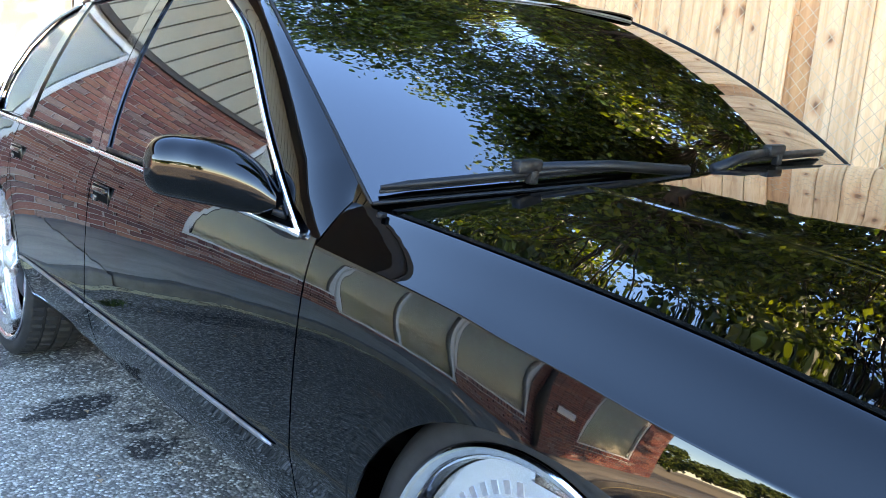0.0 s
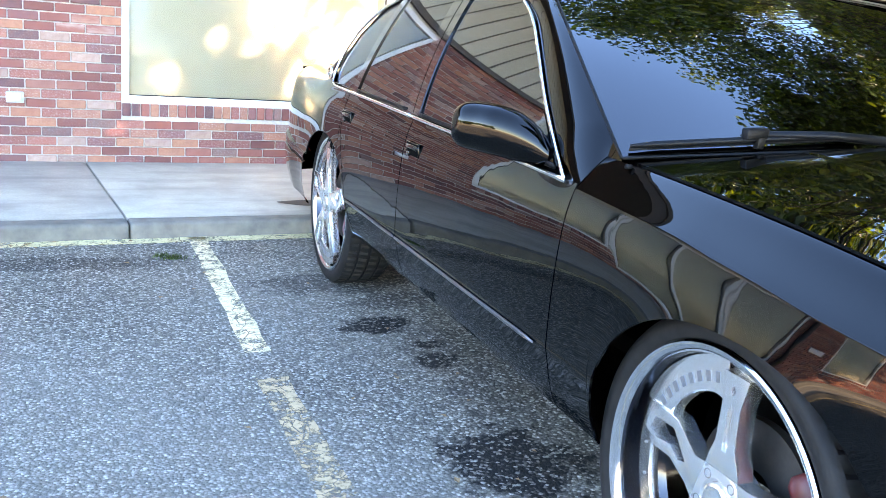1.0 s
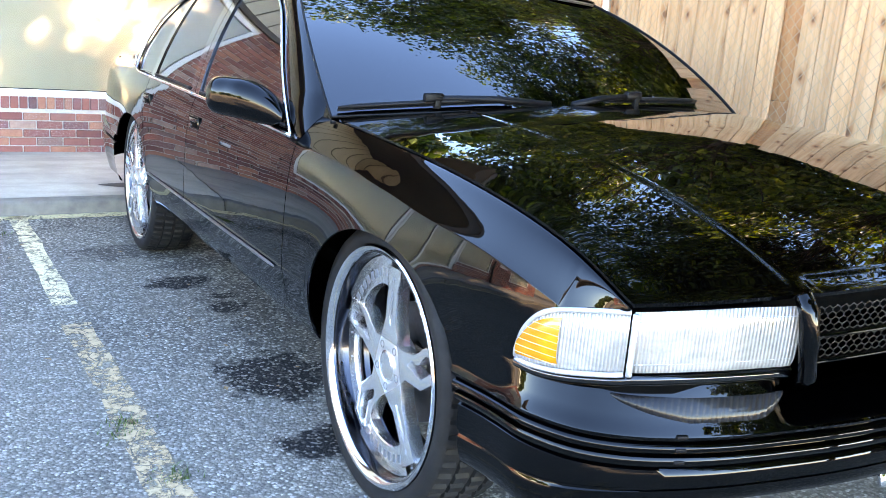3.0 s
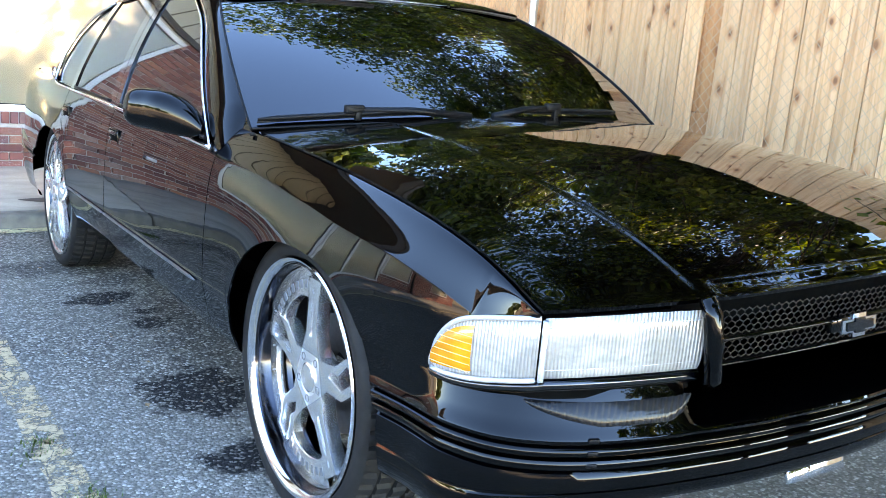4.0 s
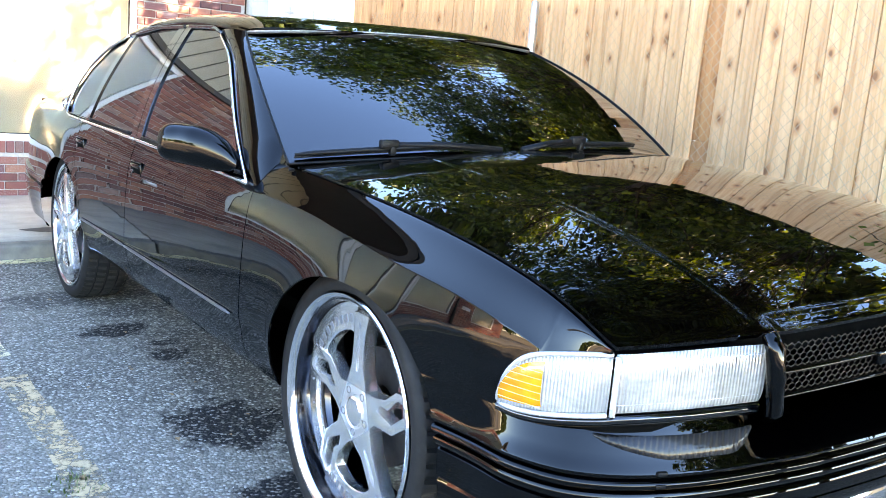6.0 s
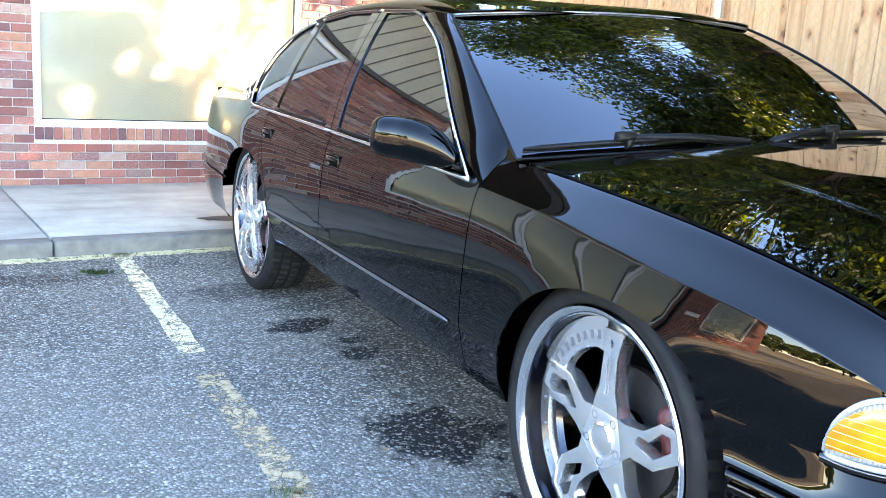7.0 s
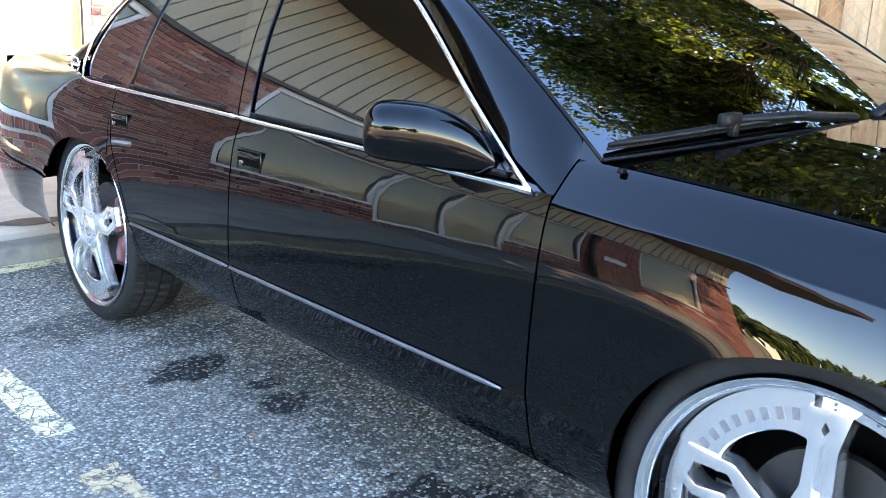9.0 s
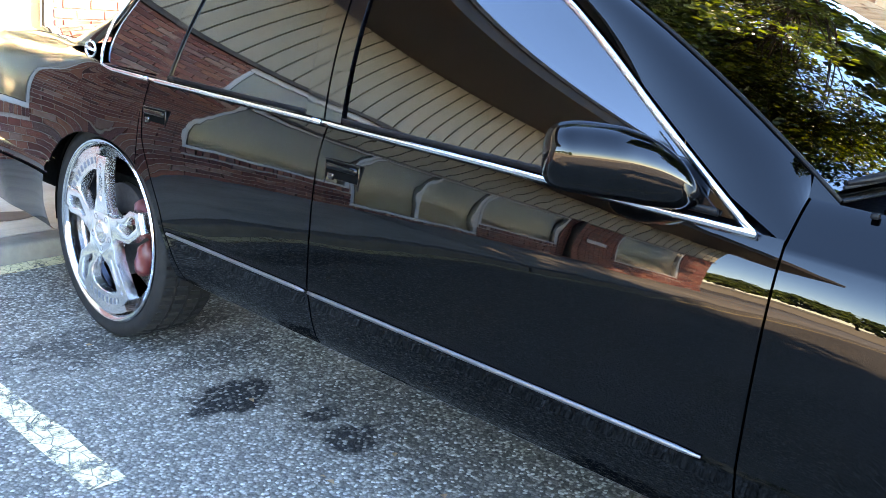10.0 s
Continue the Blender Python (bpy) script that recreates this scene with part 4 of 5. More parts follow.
NOSE = [(-0.960, -0.500), (-0.959, -0.53), (-0.957, -0.56), (-0.940, -0.68), (-0.900, -0.79), (-0.82, -0.872), (-0.69, -0.935), (-0.53, -0.975), (-0.3, -1.012), (0, -1.03)]
NOSE = NOSE + [(-x, y) for x, y in NOSE[-2::-1]]
nose = rounded(NOSE, 140)
face = [(-0.045, 0.672), (-0.012, 0.669), (-0.003, 0.660), (0.0, 0.645), (0.001, 0.62), (0.002, 0.59), (0.003, 0.570), (0.006, 0.560), (0.008, 0.555), (0.006, 0.5495), (-0.004, 0.547), (-0.004, 0.542), (0.007, 0.539), (0.010, 0.535), (0.011, 0.530), (0.008, 0.5245),
        (-0.003, 0.522), (-0.003, 0.517), (0.008, 0.514), (0.011, 0.509), (0.011, 0.504), (0.008, 0.4985), (-0.002, 0.496), (-0.002, 0.491), (0.004, 0.486), (0.007, 0.470), (0.006, 0.454), (0.001, 0.4515), (0.001, 0.448), (0.004, 0.4455), (0.003, 0.430), (-0.004, 0.414), (-0.018, 0.405), (-0.040, 0.402)]
bumper_mesh = sweep("front_bumper", nose, face, side=1)
for v in bumper_mesh.vertices:
    x, y, z = v.co
    sgn = 1 if x > 0 else -1
    # the ends follow the wheel arch and lie flush with the fender
    w = float(smooth((y + 0.70) / 0.19))
    if w > 0 and abs(x) > 0.8:
        edge = F_ARCH[0] - arch_reach(z, *F_ARCH[1:]) - 0.004
        y = y + w * max(0.0, edge + 0.500)
        x = sgn * (abs(x) * (1 - w) + (float(side_x(y, max(z, 0.50))) + (abs(x) - 0.962)) * w)
    if z < 0.486:                   # the skirt hangs lower towards the wheels
        z = 0.486 - (0.486 - z) * (1 + 0.75 * float(smooth((y + 0.95) / 0.25)))
    # the upper face leans back towards the front corner
    lean = float(smooth((-0.56 - y) / 0.22)) * max(0.0, z - 0.560) * 0.42
    c = Vector((x * 0.75, y + 0.45)).normalized()
    x, y = x - c.x * lean, y - c.y * lean
    # the opening under the grille
    k = float(smooth((0.53 - abs(x)) / 0.04))
    if z > 0.562:
        y += k * 0.9 * (z - 0.562)
        z -= k * 0.93 * (z - 0.562)
    v.co = (x, y, z)
bumper = part("front_bumper", sharpened(bumper_mesh, 40), PAINT, car)
part("air_dam", sharpened(sweep("air_dam", rounded([(x * 0.93, y + 0.06) for x, y in NOSE[2:-2]], 90), [(-0.01, 0.42), (-0.012, 0.395), (-0.03, 0.385), (-0.05, 0.385)])), TRIM, bumper)
for u in (28, 111):
    for z in (0.557, 0.531, 0.506):
        p, q = nose[u], nose[u + 1] - nose[u]
        part("clip", box("clip", (0.022, 0.012, 0.008), 0.002), TRIM, bumper, at=pose(p[0], p[1] - 0.008, z, 0, 0, math.degrees(math.atan2(q[1], q[0]))))

# rear bumper
TAIL = [(-0.975, 3.435), (-0.962, 3.60), (-0.935, 3.85), (-0.895, 4.10), (-0.84, 4.28), (-0.74, 4.40), (-0.5, 4.45), (0, 4.47)]
TAIL = TAIL + [(-x, y) for x, y in TAIL[-2::-1]]
tail = rounded(TAIL, 120)
r_face = [(-0.03, 0.60), (-0.012, 0.598), (0.006, 0.588), (0.010, 0.57), (0.006, 0.552), (-0.004, 0.548), (-0.004, 0.540), (0.008, 0.536), (0.010, 0.50), (0.002, 0.42), (-0.012, 0.36), (-0.025, 0.32), (-0.04, 0.312)]
rear_mesh = sweep("rear_bumper", tail, r_face, flip=True, side=-1)
for v in rear_mesh.vertices:       # the ends follow the wheel arch and lie flush with the quarter panel
    x, y, z = v.co
    w = float(smooth((3.75 - y) / 0.28))
    if w > 0:
        edge = R_ARCH[0] + arch_reach(z, *R_ARCH[1:]) + 0.003
        y += w * (edge - 3.437)
        x += (1 if x > 0 else -1) * w * (float(side_x(y, max(z, 0.50))) - 0.975 + 0.002)
    v.co = (x, y, z)
rear_bumper = part("rear_bumper", sharpened(rear_mesh, 40), PAINT, car)
for sgn in (-1, 1):
    pts = [p for p in tail if (p[0] * sgn > 0.60) and p[1] > 4.34]
    if sgn > 0:
        pts = pts[::-1]
    part("tail_lamp", sweep("tail_lamp", np.array(pts), [(-0.02, 0.80), (0.003, 0.79), (0.006, 0.70), (0.002, 0.63), (-0.02, 0.62)], flip=True, side=-1 if sgn < 0 else 1), REDLENS, car)

# lamps
LAMP = rounded([(-0.944, -0.640), (-0.940, -0.665), (-0.922, -0.735), (-0.893, -0.81), (-0.855, -0.868), (-0.76, -0.918), (-0.64, -0.948), (-0.525, -0.968)], 80)


def lens_strip(name, i0, i1, lo, hi, bulge=0.012, inset=0.0, n=12):
    pl = LAMP[i0:i1 + 1]
    t = np.gradient(LAMP, axis=0)[i0:i1 + 1]
    t /= np.linalg.norm(t, axis=1)[:, None]
    q = np.stack([t[:, 1], -t[:, 0]], 1)
    P = []
    for k, (p, m) in enumerate(zip(pl, q)):
        u = k / max(1, len(pl) - 1)
        a, b = lo(u), hi(u)
        row = []
        for f in np.linspace(0, 1, n):
            o = bulge * (1 - (2 * f - 1) ** 4) - inset
            row.append((p[0] + m[0] * o, p[1] + m[1] * o, a + (b - a) * f))
        P.append(row)
    return lattice(name, np.array(P), flip=True)


lamp_hi = pchip([1.5, 3, 6, 9, 12, 18, 24, 30, 36, 48, 60, 79], [0.668, 0.706, 0.739, 0.758, 0.769, 0.781, 0.790, 0.797, 0.801, 0.806, 0.807, 0.803])
lamp_lo = pchip([0, 6, 12, 18, 24, 30, 36, 48, 60, 79], [0.650, 0.648, 0.651, 0.658, 0.667, 0.676, 0.684, 0.687, 0.686, 0.683])
M, A0, A1 = 34, 2, 16
corner_near, corner_far = both("corner_lamp", lens_strip("corner_lamp", A0, M - 1, lambda u: lamp_lo(A0 + (M - 1 - A0) * u), lambda u: lamp_hi(A0 + (M - 1 - A0) * u)), LENS, car, label="clear ribbed corner marker lamp")
both("amber_reflector", lens_strip("amber_reflector", A0 + 1, A1, lambda u: lamp_lo(A0 + 1 + (A1 - A0 - 1) * u) + 0.008, lambda u: lamp_hi(A0 + 1 + (A1 - A0 - 1) * u) - 0.008, 0.012, -0.003), AMBER, corner_near, corner_far, "amber reflector in the corner lamp")
for zb in (0.670, 0.684, 0.698, 0.712, 0.726, 0.740):
    i0 = next(i for i in range(2, 60) if lamp_hi(i) - 0.010 > zb)
    if i0 < A1 - 1:
        both("lens_bar", lens_strip("lens_bar", max(A0 + 1, i0), A1, lambda u, z=zb: z, lambda u, z=zb: z + 0.0011, 0.002, -0.0155, 3), PALE_AMBER, corner_near, corner_far)
ring_of = lambda i, z: (LAMP[int(i)][0] - 0.005, LAMP[int(i)][1] - 0.006, float(z))
rim_pts = [ring_of(i, lamp_hi(i) + 0.001) for i in range(A0, M)]
rim_low = [ring_of(i, lamp_lo(i) + 0.001) for i in range(M - 1, A0 - 1, -1)]
both("lamp_rim", tube("lamp_rim", rim_low + rim_pts, 0.0055, 8), mottled("clear_rim", (0.55, 0.56, 0.58), (0.45, 0.46, 0.48), 20, 0.2, 0.5), corner_near, corner_far)
head_near, head_far = both("headlight", lens_strip("headlight", M, 79, lambda u: lamp_lo(M + (79 - M) * u), lambda u: lamp_hi(M + (79 - M) * u), 0.010), LENS, car, label="clear ribbed headlight lens")
both("lens_step", joined("lens_step", [tube("lens_step", [ring_of(i, lamp_lo(i) + f * (lamp_hi(i) - lamp_lo(i))) for i in range(M + 1, 79)], 0.0012, 5) for f in (0.16, 0.86)]), mottled("lens_grey", (0.4, 0.41, 0.43), (0.5, 0.51, 0.52), 20, 0.25, 0.4), head_near, head_far)
div = [(LAMP[M][0] - 0.008, LAMP[M][1] - 0.012, z) for z in np.linspace(0.682, 0.799, 8)]
both("lamp_divider", tube("lamp_divider", div, 0.006, 8), mottled("divider_grey", (0.5, 0.51, 0.53), (0.6, 0.61, 0.62), 20, 0.25, 0.4), head_near, head_far)
for nm in ("lamp_shelf",):
    P = [[(p[0] * s, p[1] + d, float(lamp_lo(i)) + h) for s, d, h in ((0.985, 0.004, -0.028), (0.998, -0.006, -0.018), (0.999, -0.007, -0.008), (0.985, 0.004, -0.003))] for i, p in enumerate(LAMP)]
    both(nm, lattice(nm, np.array(P), flip=True), GLOSS, car)
# dark lamp housings behind the lenses
P = [[(p[0] * 0.985 + 0.01, p[1] + 0.03, z) for z in (0.63, 0.80)] for p in LAMP]
both("lamp_housing", lattice("lamp_housing", np.array(P)), DARK, car)

# grille: frame, egg-crate mesh, middle bar, emblem
# solid near-black box stands in for the shaded opening behind the mesh
grille = part("grille", box("grille", (1.02, 0.02, 0.34), 0.004, (0, -0.86, 0.675)), DARK, car, "black mesh grille")
gx = lambda x: -0.965 - 0.022 * (1 - (x / 0.5) ** 2)
GRILLE = mottled("grille_plastic", (0.004, 0.004, 0.0045), (0.007, 0.007, 0.0075), 40, 0.3, 0.0, 0.0, Specular_IOR_Level=0.35)
bars = []
cells = np.linspace(-0.485, 0.485, 89)
for top_z, n_rows in ((0.792, 5), (0.728, 4)):
    for k in range(n_rows):
        zig = [top_z - 0.0118 * k + (0.0028 if (i + k) % 2 == 0 else -0.0028) for i in range(len(cells))]
        bars.append(tube("comb", [(x, gx(x), z) for x, z in zip(cells, zig)], 0.0015, 4))
        if k < n_rows - 1:
            for i in range((k + 1) % 2, len(cells), 2):
                x, z = cells[i], zig[i]
                bars.append(tube("comb", [(x, gx(x), z), (x, gx(x), z - 0.0062)], 0.0015, 4))
tagged(part("mesh_insert", joined("mesh_insert", bars), GRILLE, grille), kind="stuff")
for nm, zt, deep in (("middle_bar", 0.7420, 0.012), ("lower_bar", 0.6885, 0.010)):
    part(nm, lattice(nm, np.array([[(x, gx(x) - o, zt - h) for o, h in ((0.0, 0.0), (deep, 0.002), (deep + 0.001, 0.005), (deep, 0.008), (0.0, 0.010))] for x in np.linspace(-0.5, 0.5, 25)]), flip=True), PAINT, grille)
for sgn in (-1, 1):
    pts = [(sgn * 0.542, -0.982, 0.832), (sgn * 0.536, -0.998, 0.802), (sgn * 0.526, -1.002, 0.74), (sgn * 0.514, -1.0, 0.67), (sgn * 0.508, -0.985, 0.650)]
    part("grille_post", tube("grille_post", pts, [0.016, 0.02, 0.02, 0.019, 0.014], 10), PAINT, grille)
cross = [(-0.068, -0.016), (-0.026, -0.016), (-0.03, -0.028), (0.018, -0.028), (0.022, -0.016), (0.06, -0.016), (0.068, 0.016), (0.026, 0.016), (0.03, 0.028), (-0.018, 0.028), (-0.022, 0.016), (-0.06, 0.016)]
emblem = part("emblem", plate("emblem", cross, depth=0.010, bevel=0.002), CHROME, grille, "plain chrome cross-shaped emblem", at=pose(-0.045, -1.008, 0.722, 0, 0, 90))
part("emblem_face", plate("emblem_face", [(y * 0.78, z * 0.62) for y, z in cross], depth=0.004), GLOSS, emblem, at=pose(-0.003, 0, 0))
part("emblem_stalk", box("emblem_stalk", (0.06, 0.03, 0.034), 0.006, (-0.112, -0.990, 0.728)), PAINT, grille)

# lamps in the bumper
FOG = np.array([p for p in nose if -0.865 < p[0] < -0.520])
P = []
for k, p in enumerate(FOG):
    u = k / (len(FOG) - 1)
    w = min(1, (u / 0.45) ** 0.7) * min(1, ((1.0001 - u) / 0.12) ** 0.5)
    half = 0.002 + 0.024 * w
    mid = 0.625 - half
    c = Vector((p[0] * 0.75, p[1] + 0.45)).normalized()
    at = lambda z, o: (p[0] + c.x * (o - 0.42 * (z - 0.560)), p[1] + c.y * (o - 0.42 * (z - 0.560)), z)
    P.append([at(mid + half * f, o) for f, o in ((1, 0.0), (0.7, 0.0035), (0, 0.0045), (-0.7, 0.004), (-1, 0.0))])
lamp_low_near, lamp_low_far = both("bumper_lamp", lattice("bumper_lamp", np.array(P), flip=False), SMOKED, bumper, label="smoked turn lamp in the bumper")
part("chrome_plate", box("chrome_plate", (0.20, 0.012, 0.034), 0.004), CHROME, bumper, "small chrome strip under the bumper", at=pose(-0.105, -1.0, 0.388, -16, 0, -2))

# windscreen, roof, pillars
def screen(u, v):
    """Windscreen: u across from -1 to 1, v from base to top."""
    xb, xt = 0.862 * u, 0.694 * u
    b = np.array([xb, 0.335 + 0.185 * u * u, 1.032 - 0.042 * u * u])
    t = np.array([xt, 1.205 + 0.075 * u * u, 1.424 - 0.029 * u * u])
    k = 4 * v * (1 - v)
    return b + (t - b) * v + np.array([0.026 * u * k, -0.012 * k, 0.030 * k])


P = [[screen(u, v) for v in np.linspace(0, 1, 24)] for u in np.linspace(-1, 1, 41)]
part("windscreen", lattice("windscreen", np.array(P), flip=False, thick=0.004), GLASS, car, "dark tinted windscreen")
for vv, rr in ((0.0, 0.004), (1.0, 0.003)):
    part("screen_seal", tube("screen_seal", [screen(u, vv) + (0, -0.002, 0.003) for u in np.linspace(-1, 1, 41)], rr, 8), GALV if vv else TRIM, car)
rail_x = pchip([1.20, 1.46, 1.86, 2.47, 2.69, 2.87, 2.963, 3.08, 3.36], [0.694, 0.704, 0.702, 0.722, 0.745, 0.797, 0.858, 0.90, 0.84])
rail_z = pchip([1.20, 1.46, 1.86, 2.47, 2.69, 2.87, 2.963, 3.08, 3.36], [1.394, 1.408, 1.424, 1.385, 1.338, 1.232, 1.100, 1.015, 1.003])
mid_z = pchip([1.205, 1.35, 1.6, 1.95, 2.3, 2.6, 3.0, 3.36], [1.424, 1.455, 1.478, 1.490, 1.478, 1.435, 1.20, 1.03])


def canopy(u, s):
    """Roof and sail: u from -1 (near rail) to 1, s from front to back."""
    y0 = 1.205 + 0.075 * u * u
    y = y0 + (3.36 - y0) * s
    a = abs(u)
    xr, zr, zc = float(rail_x(y)), float(rail_z(y)), float(mid_z(y))
    front = float(smooth((y - y0) / 0.35))
    p = 2.0 + 0.7 * front
    return (xr * math.sin(a * math.pi / 2) ** (1 - 0.12 * front) * (1 if u > 0 else -1), y, zr + (zc - zr) * (1 - a ** (p * 1.15)))


roof_s = np.concatenate([np.linspace(0, 0.64, 44)])
us = np.sin(np.linspace(-1, 1, 61) * math.pi / 2)
part("roof", lattice("roof", np.array([[canopy(u, s) for s in roof_s] for u in us]), flip=False, thick=0.005), PAINT, car)
part("rear_window", lattice("rear_window", np.array([[canopy(u, s) for s in np.linspace(0.645, 1, 20)] for u in us[14:47]]), thick=0.004), GLASS, car, "dark tinted rear window")
both("sail_panel", lattice("sail_panel", np.array([[canopy(u, s) for s in np.linspace(0.64, 1, 22)] for u in us[:15]]), thick=0.004), PAINT, car)

pillar_in = [screen(-1, v) for v in np.linspace(0, 1, 14)] 
pa = pchip([0, 0.25, 0.5, 0.75, 1.0], [0.609, 0.842, 1.040, 1.20, 1.46])
pb = pchip([0, 0.25, 0.5, 0.75, 1.0], [0.925, 1.083, 1.215, 1.305, 1.400])


def glass_x(z):
    """Half width of the side glass at a height."""
    return 0.94 - (z - 0.94) * 0.275 - 0.47 * (z - 0.94) ** 2


pillar_out = [np.array([-glass_x(float(pb(t))) - 0.003, float(pa(t)), float(pb(t))]) for t in np.linspace(0, 1, 14)]
P = []
for k, (a, b) in enumerate(zip(pillar_in, pillar_out)):
    row = []
    for f in np.linspace(0, 1, 10):
        q = a + (b - a) * f
        n = np.array([-0.62, -0.45, 0.64])
        row.append(q + n * 0.013 * 4 * f * (1 - f))
    P.append(row)
edge = shoulder(0.567, float(CREASE(0.567)), GAP + 0.003, float(gap_height(0.567)), float(crown_rise(0.567)), 40, float(crease_slope(0.567)))[::-1]
edge = edge[edge[:, 1] > 0.917]
P[0] = [np.array([-np.interp(f, np.linspace(0, 1, len(edge)), edge[:, 0]), 0.5725, np.interp(f, np.linspace(0, 1, len(edge)), edge[:, 1])]) for f in np.linspace(0, 1, 10)]
both("windscreen_pillar", lattice("windscreen_pillar", np.array(P), thick=0.004), PAINT, car)
a, b, c = screen(-1, 0), screen(-1, 0.09), np.array(P[0][0])
both("cowl_corner", lattice("cowl_corner", np.array([[a + (-0.001, -0.004, -0.008), c + (0, -0.002, 0.0)], [b, c + (0, 0.012, 0.006)]]), thick=0.003), PAINT, car)
both("screen_edge", tube("screen_edge", [screen(-1, v) + (-0.002, 0, 0.002) for v in np.linspace(0.0, 1, 16)], 0.004, 6), TRIM, car)
P = [[(x, float(hood_back(abs(x))) + d, float(hood_z(x, float(hood_back(abs(x))))) - h) for d, h in ((0.004, 0.012), (0.05, 0.022), (0.14, 0.03))] for x in np.linspace(-0.86, 0.86, 41)]
part("cowl", lattice("cowl", np.array(P)), TRIM, car, "black plastic cowl under the windscreen")
both("washer_cap", box("washer_cap", (0.016, 0.014, 0.010), 0.003, (-0.885, 0.455, 0.984)), TRIM, car)

# side glass, pillars and bright trim on the slanted side plane
def on_side(yz, out=0.0):
    return [(-(glass_x(z) + out), y, z) for y, z in yz]


def pane_of(name, yz, out, depth=0.005):
    """A pane or cover cut from the curved side of the cabin."""
    bm = bmesh.new()
    vs = [bm.verts.new((0, y, z)) for y, z in yz]
    bm.faces.new(vs)
    for axis, lo, hi, step in ((2, 0.9, 1.45, 0.025), (1, 0.6, 3.0, 0.06)):
        for c in np.arange(lo, hi, step):
            n = Vector((0, 0, 0))
            n[axis] = 1
            bmesh.ops.bisect_plane(bm, geom=bm.verts[:] + bm.edges[:] + bm.faces[:], plane_co=n * c, plane_no=n)
    for v in bm.verts:
        v.co.x = -(glass_x(v.co.z) + out)
    bm.normal_update()
    if sum(f.normal.x for f in bm.faces) > 0:
        bmesh.ops.reverse_faces(bm, faces=bm.faces[:])
    ex = bmesh.ops.extrude_face_region(bm, geom=bm.faces[:])
    bmesh.ops.translate(bm, vec=(depth, 0, 0), verts=[v for v in ex["geom"] if isinstance(v, bmesh.types.BMVert)])
    bmesh.ops.recalc_face_normals(bm, faces=bm.faces[:])
    edge_sharp(bm, 40)
    me = bpy.data.meshes.new(name)
    bm.to_mesh(me)
    bm.free()
    return me


FRONT_W = [(0.66, 0.938), (1.705, 0.955), (1.80, 1.398), (1.55, 1.402), (1.47, 1.395), (1.40, 1.373), (1.20, 1.293), (1.04, 1.205), (0.842, 1.073)]
REAR_W = [(1.862, 0.958), (2.520, 0.970), (2.468, 1.366), (2.20, 1.397), (1.966, 1.403)]
QUART_W = [(2.595, 0.972), (2.880, 0.975), (2.915, 0.985), (2.935, 1.03), (2.925, 1.10), (2.862, 1.205), (2.77, 1.275), (2.69, 1.315), (2.545, 1.357)]
for sheet_yz, pn, pf in ((FRONT_W, front_near, front_far), (REAR_W, rear_near, rear_far), (QUART_W, quarter_near, quarter_far)):
    both("side_glass", pane_of("side_glass", sheet_yz, -0.004), GLASS, pn, pf, "dark tinted side glass")
both("pillar_cover", pane_of("pillar_cover", [(1.715, 0.952), (1.775, 0.954), (1.872, 1.412), (1.808, 1.410)], 0.004, 0.02), GLOSS, front_near, front_far)
both("pillar_cover", pane_of("pillar_cover", [(1.783, 0.954), (1.855, 0.956), (1.960, 1.414), (1.880, 1.412)], 0.003, 0.02), GLOSS, rear_near, rear_far)
both("pillar_cover", pane_of("pillar_cover", [(2.525, 0.962), (2.592, 0.964), (2.542, 1.372), (2.472, 1.378)], 0.003, 0.02), GLOSS, rear_near, rear_far)


def trim(name, yz, r, out, material, pn, pf, flat=0.5, label=""):
    fine = np.array(yz, float)
    s = np.r_[0, np.cumsum(np.hypot(*np.diff(fine, axis=0).T))]
    u = np.linspace(0, s[-1], max(3, int(s[-1] / 0.035)))
    fine = np.stack([np.interp(u, s, fine[:, 0]), np.interp(u, s, fine[:, 1])], 1)
    return both(name, tube(name, on_side(fine, out), r, 8, ((1, 0, 0.5), flat)), material, pn, pf, label)


trim("frame_top", [(1.43, 1.386), (1.55, 1.409), (1.80, 1.413), (1.87, 1.413)], 0.010, 0.004, GLOSS, front_near, front_far)
trim("frame_top", [(1.87, 1.413), (2.2, 1.408), (2.47, 1.376)], 0.010, 0.004, GLOSS, rear_near, rear_far)
trim("pillar_chrome", list(zip([float(pa(t)) + 0.016 for t in np.linspace(0, 0.97, 30)], [float(pb(t)) - 0.002 for t in np.linspace(0, 0.97, 30)])), 0.0095, 0.006, CHROME, front_near, front_far, 0.5, "bright chrome window trim")
trim("belt_chrome", [(0.618, 0.924), (1.2, 0.937), (1.772, 0.946)], 0.0085, 0.010, CHROME, front_near, front_far, 0.6, "bright chrome beltline trim")
trim("belt_chrome", [(1.782, 0.946), (2.2, 0.952), (2.61, 0.957)], 0.0085, 0.010, CHROME, rear_near, rear_far, 0.6)
trim("belt_chrome", [(2.625, 0.957), (2.87, 0.962), (2.925, 0.972), (2.95, 1.02), (2.94, 1.10), (2.876, 1.212), (2.78, 1.287), (2.70, 1.326), (2.55, 1.369)], 0.008, 0.008, CHROME, quarter_near, quarter_far, 0.6)
trim("window_seal", [(0.70, 0.945), (1.2, 0.951), (1.71, 0.958)], 0.009, 0.002, TRIM, front_near, front_far)
trim("window_seal", [(1.86, 0.962), (2.52, 0.971)], 0.009, 0.002, TRIM, rear_near, rear_far)
